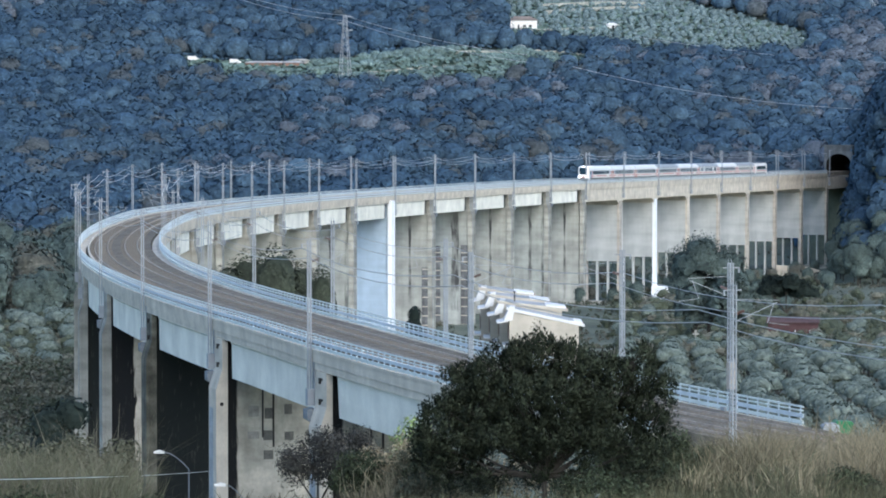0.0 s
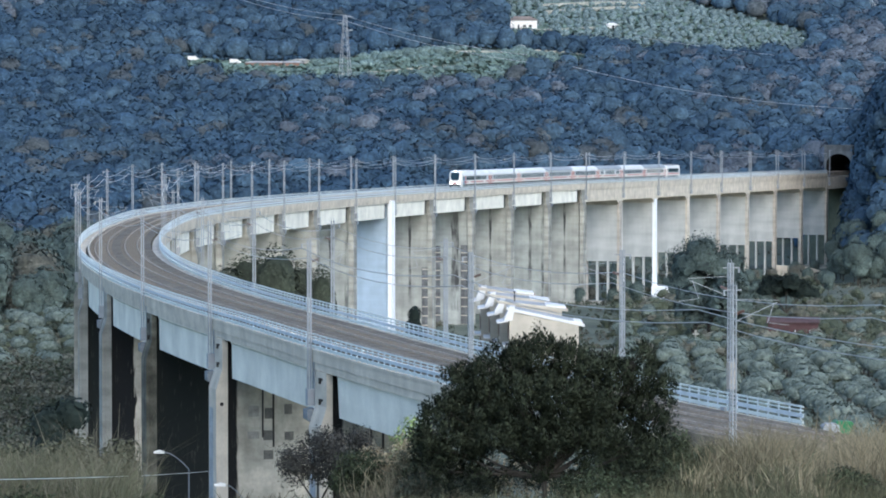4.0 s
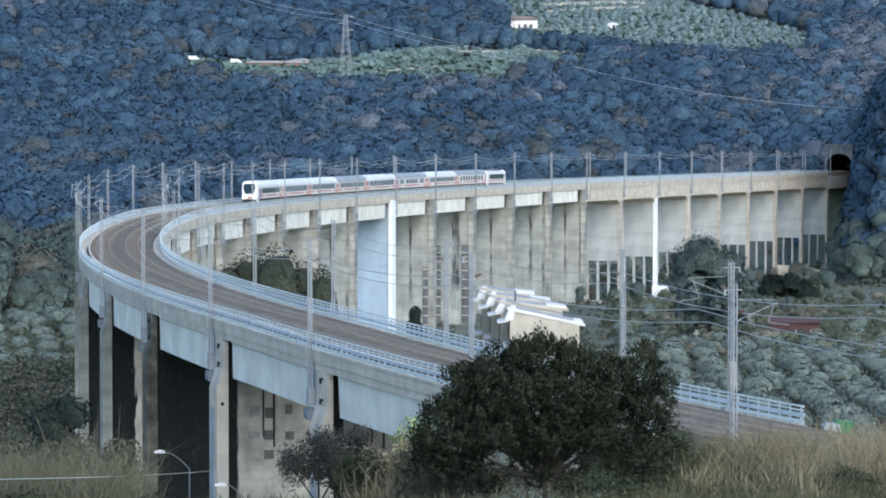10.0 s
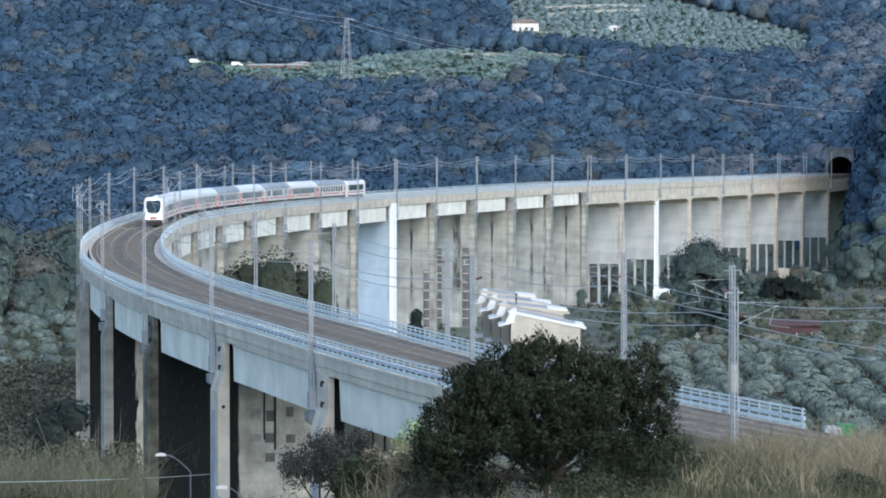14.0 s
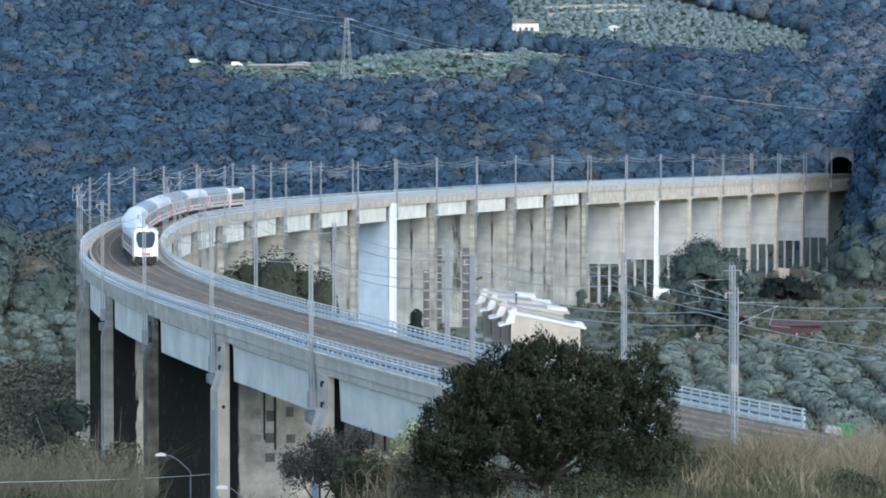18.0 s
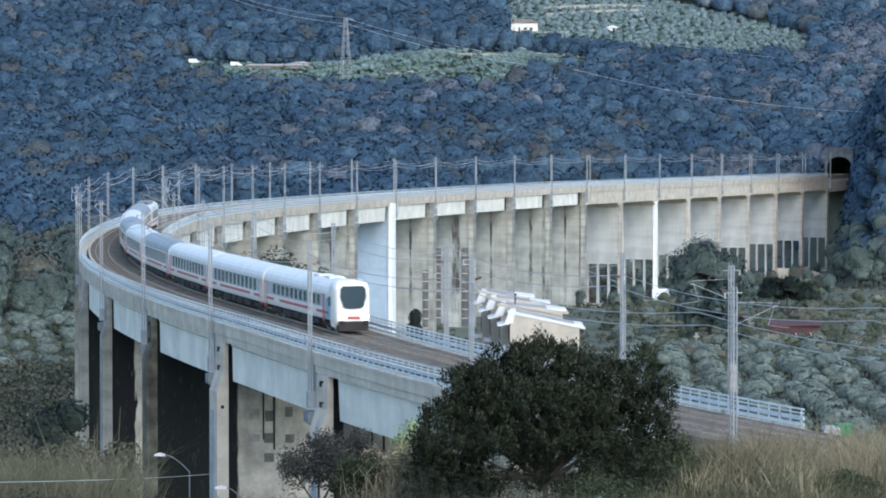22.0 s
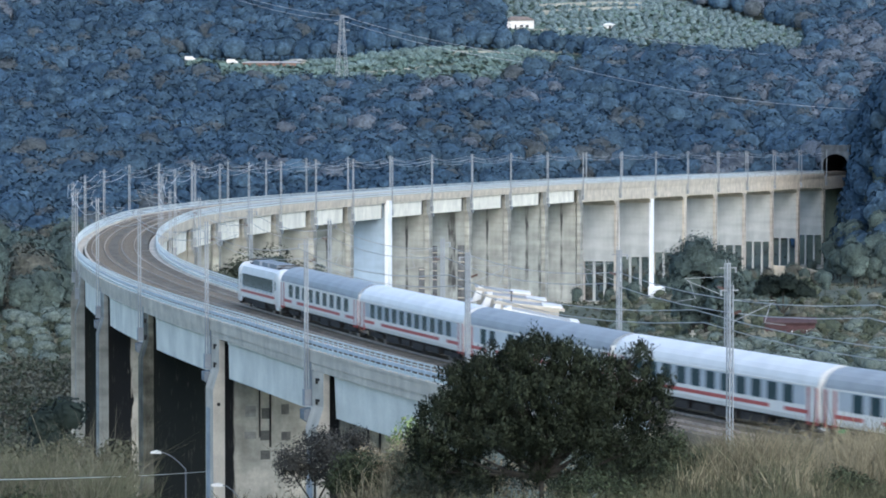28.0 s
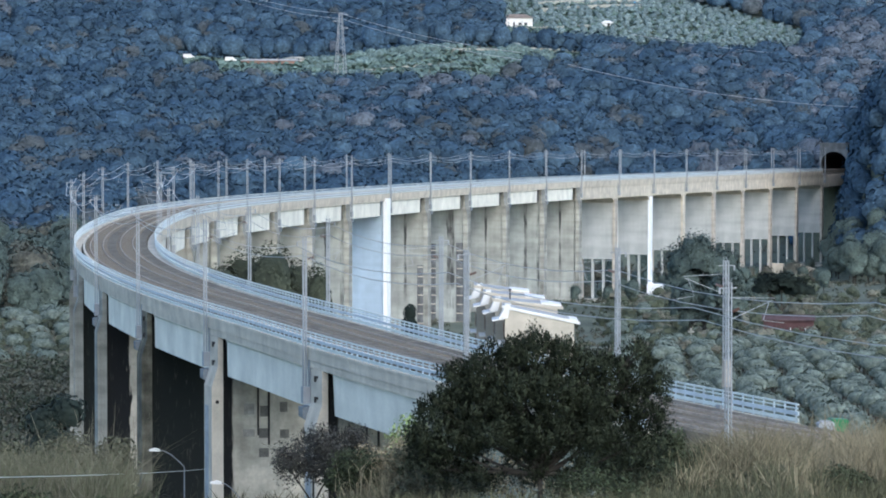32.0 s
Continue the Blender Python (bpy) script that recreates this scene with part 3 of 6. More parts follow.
def build_posts():
    g = Geo()
    for s in (1, -1):
        for i in range(-2, LAST):
            q = pier_q(i) + 0.6
            while q < pier_q(i + 1):
                if q > FIRST_Q:
                    m = track_frame(q, s * (W - .08), ZC + .9)
                    if (s > 0 and i in (-1, 0, 1, 2, 3)) or (s < 0 and i in (-2, -1, 0, 1, 2)):
                        part("railing_post", POST, M_BLUERAIL, viaduct, at=HOME @ m)
                    else:
                        g.box(-.022, .022, -.05, .03, 0, 1.16, 0, m)
                q += 1.35
    tagged(part("distant_railing", g, M_BLUERAIL, viaduct, origin=ORIGIN), kind="stuff")


def wall_stain(name, color, stains):
    """Wall concrete with dark vertical runs of water: (place across the wall, half width)."""
    m = material(name, color, 0.9, var=0.24, scale=0.3, fine=5, bump=0.3, dist=0.03, streak=0.24)
    n, l = m.node_tree.nodes, m.node_tree.links
    b = n["Principled BSDF"]
    tc = [x for x in n if x.bl_idname == "ShaderNodeTexCoord"][0]
    sep, no, mp = n.new("ShaderNodeSeparateXYZ"), n.new("ShaderNodeTexNoise"), n.new("ShaderNodeMapping")
    l.new(tc.outputs["Object"], sep.inputs[0])
    mp.inputs["Scale"].default_value = (1.2, 1.2, 0.25)
    l.new(tc.outputs["Object"], mp.inputs[0])
    l.new(mp.outputs[0], no.inputs["Vector"])
    no.inputs["Scale"].default_value, no.inputs["Detail"].default_value = 1.1, 8
    far, cut = n.new("ShaderNodeTexNoise"), n.new("ShaderNodeMapRange")
    mf = n.new("ShaderNodeMapping")
    mf.inputs["Scale"].default_value = (0.5, 0.5, 0.16)
    l.new(tc.outputs["Object"], mf.inputs[0])
    l.new(mf.outputs[0], far.inputs["Vector"])
    far.inputs["Scale"].default_value, far.inputs["Detail"].default_value = 1.0, 5
    cut.inputs[1].default_value, cut.inputs[2].default_value = 0.4, 0.6
    l.new(far.outputs[0], cut.inputs[0])
    for at, half in stains:
        d, ab, mr = n.new("ShaderNodeMath"), n.new("ShaderNodeMath"), n.new("ShaderNodeMapRange")
        d.operation, d.inputs[1].default_value = "SUBTRACT", at
        l.new(sep.outputs["Y"], d.inputs[0])
        ab.operation = "ABSOLUTE"
        l.new(d.outputs[0], ab.inputs[0])
        su = n.new("ShaderNodeMath")
        su.operation, su.inputs[1].default_value = "MULTIPLY_ADD", half * 2.2
        l.new(no.outputs[0], su.inputs[0])
        l.new(ab.outputs[0], su.inputs[2])
        mr.inputs[1].default_value, mr.inputs[2].default_value = half * 1.9, half * 2.2
        mr.inputs[3].default_value, mr.inputs[4].default_value = 1, 0
        l.new(su.outputs[0], mr.inputs[0])
        old = b.inputs["Base Color"].links[0].from_socket
        x = n.new("ShaderNodeMix")
        x.data_type = "RGBA"
        br = n.new("ShaderNodeMath")
        br.operation = "MULTIPLY"
        l.new(mr.outputs[0], br.inputs[0])
        l.new(cut.outputs[0], br.inputs[1])
        l.new(br.outputs[0], x.inputs[0])
        l.new(old, x.inputs[6])
        x.inputs[7].default_value = (0.07, 0.068, 0.065, 1)
        l.new(x.outputs[2], b.inputs["Base Color"])
    return m


M_WALL_A = wall_stain("wall_with_wide_runs", (0.425, 0.43, 0.39), [(-1.2, .6), (-2.0, .3)])
M_WALL_B = wall_stain("wall_with_one_run", (0.43, 0.425, 0.375), [(-.4, .3), (3.5, .35)])
M_WALL_C = wall_stain("wall_with_dark_run", (0.42, 0.425, 0.38), [(-.8, .4), (-3.9, .3)])
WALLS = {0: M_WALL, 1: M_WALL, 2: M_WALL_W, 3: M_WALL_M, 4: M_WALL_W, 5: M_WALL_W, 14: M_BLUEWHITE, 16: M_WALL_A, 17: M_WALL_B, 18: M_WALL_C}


def build_pier(i):
    q = pier_q(i)
    m = track_frame(q)
    foot = float(min(ground_z(*(m @ Vector((a, b, 0))).xy) for a in (-2, 2) for b in (-5, 5))) - m.translation.z - 1.0
    top = ZC - 0.57
    framed, white = i > 19, i == 14
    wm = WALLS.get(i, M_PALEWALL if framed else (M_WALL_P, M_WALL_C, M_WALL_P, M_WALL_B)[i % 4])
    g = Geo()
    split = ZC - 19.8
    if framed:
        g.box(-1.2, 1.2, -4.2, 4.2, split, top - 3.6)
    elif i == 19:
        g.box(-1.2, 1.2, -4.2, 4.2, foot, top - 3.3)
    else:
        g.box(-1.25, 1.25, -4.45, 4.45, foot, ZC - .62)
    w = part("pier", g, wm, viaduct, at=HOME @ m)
    pm = M_WHITE if white or i in (21,) else M_CONC_L if i in (0, 1, 22) else M_MOSS if i == 2 else M_CONC_W if framed else M_CONC
    for s in (1, -1):
        g = Geo()
        if framed:
            g.box(-1.5, 1.5, s * 4.2, s * 4.85, foot, top - 3.4)
        elif white:
            g.box(-1.6, 1.6, s * 4.45, s * 5.25, foot, ZC - .05)
        else:
            z1, z2 = ZC - 3.0, ZC - 4.6
            g.prism([(s * 4.45, foot), (s * 5.4, foot), (s * 5.4, z2), (s * W, z1), (s * W, top), (s * 4.45, top)], -1.6, 1.6, 0)
        part("pilaster", g, pm, w)
        if s > 0 and i < 4 or s < 0 and 7 < i < 19 and not white:
            # ledge under the mast and the small iron brackets on the head
            part("corbel", Geo().prism([(s * 4.9, ZC - 4.5), (s * 5.5, ZC - 4.1), (s * 5.5, ZC - 3.4), (s * 4.9, ZC - 3.3)], 1.65, 2.9, 0), M_STEEL_D, w)
            if i < 3:
                for z in (ZC - 1.0, ZC - 2.5):
                    part("iron_bracket", Geo().box(-.5, .1, s * W, s * (W + .1), z - .16, z).box(.0, .1, s * W, s * (W + .16), z - .42, z), M_UNDER, w)
        if s > 0 and i in (0, 1):
            part("recessed_panel", Geo().box(-.2, 1.2, s * 5.38, s * 5.42, foot + 2, ZC - 6.2), M_PANEL, w)
            # black disc on the face; its colour stands for the hole's dark inside
            part("drain_hole", Geo().prism([(s * 4.95 + .16 * math.cos(a), ZC - 5.8 + .16 * math.sin(a)) for a in np.arange(0, 6.2, .8)], -1.62, -1.55, 0), M_UNDER, w)
    if framed:
        for y in (-1.45, 1.45):
            part("column", Geo().box(-.7, .7, y - .22, y + .22, foot, split), M_PALEWALL, w)
        part("foot_beam", Geo().box(-1.3, 1.3, -4.4, 4.4, foot, foot + 2.2), M_CONC, w)
    if i == 21:
        part("foot_block", Geo().box(-3.2, 2.5, -8.5, -4.4, foot - 5, foot + 5.0), M_WHITE, w)
    if i in (0, 1):
        r = random.Random(i)
        for a, zs in ((-2.6, (-7.6, -9.4)), (-.6, (-7.4, -9.6, -11.0)), (1.0, (-5.3, -7.7, -9.5, -11.1)), (2.3, (-7.5, -9.5))):
            for z in zs:
                zz, hh = ZC + z + 1.2, r.uniform(.35, .6)
                part("wall_patch", Geo().box(-1.272, -1.2, a - r.uniform(.3, .5), a + r.uniform(.3, .5), zz - hh, zz + hh * .5), r.choice([M_PATCH, M_PATCH2]), w)
        part("drain_pipe", Geo().box(-1.33, -1.25, .55, .7, ZC - 9.4, ZC - DEPTH).box(-1.33, -1.25, 1.45, 1.57, ZC - 8.6, ZC - DEPTH), M_UNDER, w)
    if i in (15, 16):
        # ladders: pale rungs over dark flat backing strips on the wall
        for a, zt in ((2.9, -11.5), (-3.7, -11.3)) if i == 16 else ((-4.0, -15),):
            part("ladder_recess", Geo().box(-1.3, -1.25, a - .95, a + .95, foot, ZC + zt), M_PANEL_D, w)
            z = foot + 1
            while z < ZC + zt - .2:
                part("rung", Geo().box(-1.42, -1.32, a - .95, a + .8, z, z + .22), M_CONC_L, w)
                z += 2.0
    return w


for i in range(-2, LAST):
    build_span(i)
for i in range(0, LAST + 1):
    build_pier(i)
build_posts()


def build_portal():
    """The tunnel mouth in the spur at the far end of the line: a deep plain lintel over a low arch."""
    m = track_frame(1142)
    t = empty("tunnel_portal", m, "concrete tunnel portal in a wooded slope, darkened for shade", "tunnel portal")
    arc = [(4.4 * math.cos(a), 2.4 + 3.6 * math.sin(a)) for a in np.linspace(0, math.pi, 13)]
    inner = [(4.4, -1.2)] + arc + [(-4.4, -1.2)]
    n = len(inner)
    outer = [(5.0, -1.2)] + [(5.0 - 10.0 * k / 12, 8.6) for k in range(13)] + [(-5.0, -1.2)]
    v = [(x, y, z) for x in (0.0, 2.0) for y, z in inner] + [(x, y, z) for x in (0.0, 2.0) for y, z in outer]
    f = []
    for k in range(n - 1):
        f += [(k, k + 1, 2 * n + k + 1, 2 * n + k), (n + k, 3 * n + k, 3 * n + k + 1, n + k + 1), (k, n + k, n + k + 1, k + 1), (2 * n + k, 2 * n + k + 1, 3 * n + k + 1, 3 * n + k)]
    part("portal_face", Geo().add(v, f), M_PORTAL, t)
    part("coping", Geo().box(-.25, 2.2, -5.3, 5.3, 8.6, 9.1), M_PORTAL, t)
    v = [(x, y, z) for x in (2.0, 60.0) for y, z in inner]
    part("tunnel_lining", Geo().add(v, [(k, n + k, n + k + 1, k + 1) for k in range(n - 1)] + [tuple(range(n, 2 * n))]), M_UNDER, t)
    part("abutment", Geo().box(-42, -.05, -4.8, 4.8, -5.4, ZC - .1), M_CONC_L, t)


build_portal()


def build_track():
    g = Geo()
    sweep(g, [(-3.95, ZC + 0.0), (3.95, ZC + 0.0), (3.8, -0.14), (-3.8, -0.14)], -390, 1190, 6)
    tagged(part("ballast_bed", g, M_BALLAST), "brown stone ballast bed under two railway tracks", "ballast", kind="structure")
    for off in (OUT, INN):
        o = track(60, off, -.1)
        t = empty("railway_track", Matrix.Translation(o), "railway track of rusty steel rails on ballast", "railway track", "tracks on the viaduct")
        for r in (-0.75, 0.75):
            g = Geo()
            sweep(g, [(off + r - .07, -.16), (off + r + .07, -.16), (off + r + .04, 0), (off + r - .04, 0)], -390, 1190, 4)
            part("rail", g, M_RAIL, t, origin=o)
        g = Geo()
        q = -80.0
        while q < 560:
            g.box(-.13, .13, -1.25, 1.25, -.25, -.11, 0, track_frame(q, off))
            q += 0.62
        tagged(part("sleeper_bed", g, M_SLEEPER, t, origin=o), kind="stuff")
    # pale cable duct lids beside the outer track
    g = Geo()
    sweep(g, [(3.55, -.2), (3.75, -.2), (3.75, .06), (3.55, .06)], 40, 700, 5)
    tagged(part("cable_duct", g, M_CONC_L), "pale concrete cable duct beside the ballast", "cable duct")


build_track()


def build_masts():
    leg = Geo().box(-.032, .032, -.032, .032, -4.0, 7.6).mesh("leg")
    brace = Geo()
    z = -3.9
    while z < 7.1:
        for y in (-.1, .1):
            brace.bar((-.15, y, z), (.15, y, z + .45), .015).bar((.15, y, z + .45), (-.15, y, z + .9), .015)
        z += .9
    brace = brace.mesh("lattice")
    arm = Geo()
    arm.bar((0, -.1, 5.6), (0, -2.7, 6.6), .022).bar((0, -.1, 6.8), (0, -2.8, 6.7), .018).bar((0, -2.5, 6.6), (0, -2.1, 5.5), .02).bar((0, -2.2, 5.5), (0, -3.4, 5.35), .02)
    arm = arm.mesh("bracket_arm")
    ins = Geo()
    for k in range(5):
        ins.bar((0, -.25 - k * .09, 6.05 + .03 * k), (0, -.29 - k * .09, 6.06 + .03 * k), .09, 0, 6)
    ins = ins.mesh("insulator")
    top = Geo().bar((0, -.5, 7.3), (0, .6, 7.3), .04).bar((0, .55, 7.3), (0, .55, 7.0), .06, 0, 6).mesh("crossarm")
    foot = Geo().box(-.35, .35, -.55, .2, -4.4, -3.2).box(-.28, .28, -.52, -.3, -3.3, -1.0).mesh("foot_bracket")
    first = None
    for i in range(-3, LAST + 1):
        for s in (1, -1):
            q = pier_q(i) + (2.4 if i >= 0 else 0.7 if i == -1 else -.5)
            if s < 0 and i < 0:
                q = pier_q(i) + .8 + (19 if i < -1 else 0)
            if s > 0 and i >= 6:
                q += 3.0
            m = track_frame(q, s * (4.97 if s > 0 and i >= 6 else 5.15)) @ (Matrix() if s > 0 else Matrix.Rotation(math.pi, 4, "Z"))
            if i < 0:
                m = m @ Matrix.Translation((0, 0, .9))
            if first is None:
                first = empty("catenary_mast", m, "grey lattice steel mast carrying overhead wires", "mast", "masts along the viaduct")
                for x, y in ((-.15, -.1), (-.15, .1), (.15, -.1), (.15, .1)):
                    part("leg", leg, M_STEEL, first, at=Matrix.Translation((x, y, 0)))
                part("lattice", brace, M_STEEL, first)
                part("bracket_arm", arm, M_STEEL, first)
                part("insulator", ins, M_INSUL, first)
                part("crossarm", top, M_STEEL, first)
                part("foot_bracket", foot, M_STEEL, first)
            else:
                copy_thing(first, m)


build_masts()


def mast_box():
    """A small equipment box strapped to the mast beside the end of the railing."""
    t = empty("equipment_box", track_frame(pier_q(-2) + 19.8, -5.15, 1.0) @ Matrix.Translation((0, .1, 0)), "grey-beige equipment box strapped to a mast", "box")
    part("box", Geo().prism([(-.55, 0), (-.2, 0), (-.2, 1.5), (-.3, 1.6), (-.55, 1.55)], -.25, .25, 1), M_CONC_W, t)
    part("strap", Geo().box(-.57, .2, -.27, -.25, .4, .46).box(-.57, .2, -.27, -.25, 1.1, 1.16), M_STEEL_D, t)


mast_box()


def span_points(off, z, sag, n):
    """Points of a wire that hangs from mast to mast."""
    out = []
    for i in range(-3, LAST):
        a, b = pier_q(i) + 2.4, pier_q(i + 1) + 2.4
        out += [(a + (b - a) * u / n, z - sag * 4 * (u / n) * (1 - u / n)) for u in range(n)]
    return out


def build_wires():
    for off in (OUT + .4, INN - .4):
        for z, sag, nm in ((5.35, 0.0, "contact_wire"), (6.6, .9, "messenger_wire")):
            pts = span_points(off, z, sag, 8)
            o = track(pts[0][0], off, z)
            w = tagged(part(nm, Geo().tube([track(q, off, h) for q, h in pts], .028, 0, 3), M_WIRE, origin=o), "thin grey overhead wire above the track", "overhead wire")
            if sag:
                for q, h in pts[1::2]:
                    part("dropper", Geo().bar(track(q, off, 5.35) - o, track(q, off, h) - o, .012, 0, 3), M_WIRE, w)
    for off, z in ((5.7, 7.0), (-5.7, 7.0), (5.15, 6.3), (-5.15, 6.3)):
        g = Geo().tube([track(q, off, h) for q, h in span_points(off, z, .75, 6)], .03, 0, 3)
        tagged(part("feeder_wire", g, M_WIRE), "sagging grey wire strung between mast tops", "overhead wire")


build_wires()


# ================= train =================
CAR, LOCO = 26.4, 18.4
SIDE = 2.92                     # height of the gutter


def profile_box(hw, z0, z1, r, n=4):
    """A rounded rectangle in (y, z): half width, bottom, top, corner radius."""
    out = []
    for cy, cz, a0 in ((hw - r, z1 - r, 0), (-hw + r, z1 - r, 90), (-hw + r, z0 + r * .5, 180), (hw - r, z0 + r * .5, 270)):
        rr = r if cz > (z0 + z1) / 2 else r * .5
        cy = (hw - rr) * (1 if cy > 0 else -1)
        for k in range(n + 1):
            a = radians(a0 + 90 * k / n)
            out.append((cy + rr * math.cos(a), cz + rr * math.sin(a)))
    return out


ROOF = [(1.41, SIDE), (1.385, SIDE + .2), (1.28, SIDE + .5), (1.05, SIDE + .76), (.72, SIDE + .95), (.36, SIDE + 1.08), (0, SIDE + 1.12)]
ROOF = ROOF + [(-y, z) for y, z in ROOF[-2::-1]]


def bogie(c, x):
    b = part("bogie", Geo().box(x - 1.75, x + 1.75, -1.15, -.95, .42, .72).box(x - 1.75, x + 1.75, .95, 1.15, .42, .72).box(x - .35, x + .35, -1.1, 1.1, .4, .85), M_UNDER, c)
    for wx in (-1.28, 1.28):
        for wy in (-.75, .75):
            poly = [(x + wx + .45 * math.cos(a * math.pi / 7), .45 + .45 * math.sin(a * math.pi / 7)) for a in range(14)]
            part("wheel", Geo().prism(poly, wy - .07, wy + .07, 1), M_RAIL, b)
    for s in (-1, 1):
        part("damper", Geo().box(x - .3, x + .3, s * 1.0 - .12, s * 1.0 + .12, .3, .95), M_UNDER, b)


def car_shell(c, x0, x1, band=M_BAND, top=M_ROOF):
    part("body", Geo().prism([(-1.34, .95), (1.34, .95), (1.41, 1.2), (1.41, SIDE), (-1.41, SIDE), (-1.41, 1.2)], x0, x1, 0), M_BODY, c)
    rf = part("roof", Geo().prism(ROOF, x0, x1, 0), top, c, "dull grey curved roof" if top is M_ROOF_G else "pale grey-white curved roof")
    for s in (-1, 1):
        part("gutter", Geo().box(x0, x1, s * 1.41 - .03, s * 1.41 + .03, SIDE - .05, SIDE + .03), M_BODY, rf)
    k = x0 + 1.2
    while k < x1 - .8:
        part("roof_rib", Geo().add([(k, y, z + .015) for y, z in ROOF[1:-1]] + [(k + .06, y, z + .015) for y, z in ROOF[1:-1]] + [(k, y, z - .03) for y, z in ROOF[1:-1]] + [(k + .06, y, z - .03) for y, z in ROOF[1:-1]],
                                 [(a, a + 1, a + 1 + len(ROOF) - 2, a + len(ROOF) - 2) for a in range(len(ROOF) - 3)]), top, rf)
        k += 2.4
    if band:
        for s in (-1, 1):
            part("window_band", Geo().box(x0 + 1.4, x1 - 1.4, s * 1.41 - .004, s * 1.41 + .006, 1.82, 2.84), band, c)


def stripe(c, a, b, x0=None):
    for s in (-1, 1):
        part("red_stripe", Geo().box(a, b, s * 1.41 - .01, s * 1.41 + .012, 1.36, 1.58), M_RED, c)


def windows(c, xs, w=.62, z0=1.92, z1=2.72):
    for s in (-1, 1):
        for x in xs:
            p = part("window", Geo().box(x - w, x + w, s * 1.41 - .02, s * 1.41 + .016, z0, z1), M_GLASS, c)
            part("window_frame", Geo().box(x - w, x + w, s * 1.41 - .01, s * 1.41 + .03, z1 - .2, z1 - .16), M_BAND, p)


def door(c, x, w=.42):
    for s in (-1, 1):
        d = part("door", Geo().box(x - w, x + w, s * 1.41 - .02, s * 1.41 + .02, .98, 2.86), M_BODY, c, "white end door with red edges")
        for e in (-1, 1):
            part("door_edge", Geo().box(x + e * w - .15, x + e * w + .15, s * 1.41 - .02, s * 1.41 + .03, .8, 2.86), M_RED, d)
        part("door_glass", Geo().box(x - .2, x + .2, s * 1.41, s * 1.41 + .028, 1.95, 2.7), M_GLASS, d)
        part("step", Geo().box(x - w, x + w, s * 1.2 - .15, s * 1.2 + .15, .42, .5), M_UNDER, d)


def underneath(c, hl):
    part("underframe", Geo().box(-hl, hl, -1.05, 1.05, .78, .96), M_UNDER, c)
    for a, b, z in ((-6.4, -3.2, .35), (-2.6, -.4, .42), (.2, 2.9, .3), (3.4, 6.6, .4)):
        for s in (-1, 1):
            part("equipment_box", Geo().box(a, b, s * .75 - .5, s * .75 + .5, z, .8), M_UNDER, c)
    for x in (-hl + 3.5, hl - 3.5):
        bogie(c, x)


def gangway(c, x, e):
    part("gangway", Geo().box(min(x, x + e * .33), max(x, x + e * .33), -.8, .8, 1.05, 3.3), M_BAND, c, "pale grey rubber gangway")
    part("end_wall", Geo().box(min(x, x + e * .06), max(x, x + e * .06), -1.36, 1.36, 1.0, SIDE + .4), M_BODY, c)
    for s in (-1, 1):
        part("buffer", Geo().bar((x, s * .87, 1.05), (x + e * .3, s * .87, 1.05), .1, 0, 8).bar((x + e * .27, s * .87, 1.05), (x + e * .33, s * .87, 1.05), .22, 0, 8), M_UNDER, c)


def coach(label, count, half=.29, band=M_BAND, top=M_ROOF, blank=()):
    """A passenger coach: count window places of which the blank ones are left out, half as wide as half of their pitch."""
    c = empty("coach", Matrix(), label, "train car", "cars of the train")
    hl = CAR / 2 - 0.34
    car_shell(c, -hl, hl, band, top)
    pitch = 20.8 / count
    windows(c, [(k - (count - 1) / 2) * pitch for k in range(count) if k not in blank], half * pitch, 1.8, 2.8)
    for e in (-1, 1):
        door(c, e * (hl - .62))
        gangway(c, e * hl, e)
        stripe(c, *sorted((e * 9.0, e * (hl - .1))))
    stripe(c, -7.2, 7.2)
    underneath(c, hl)
    return c


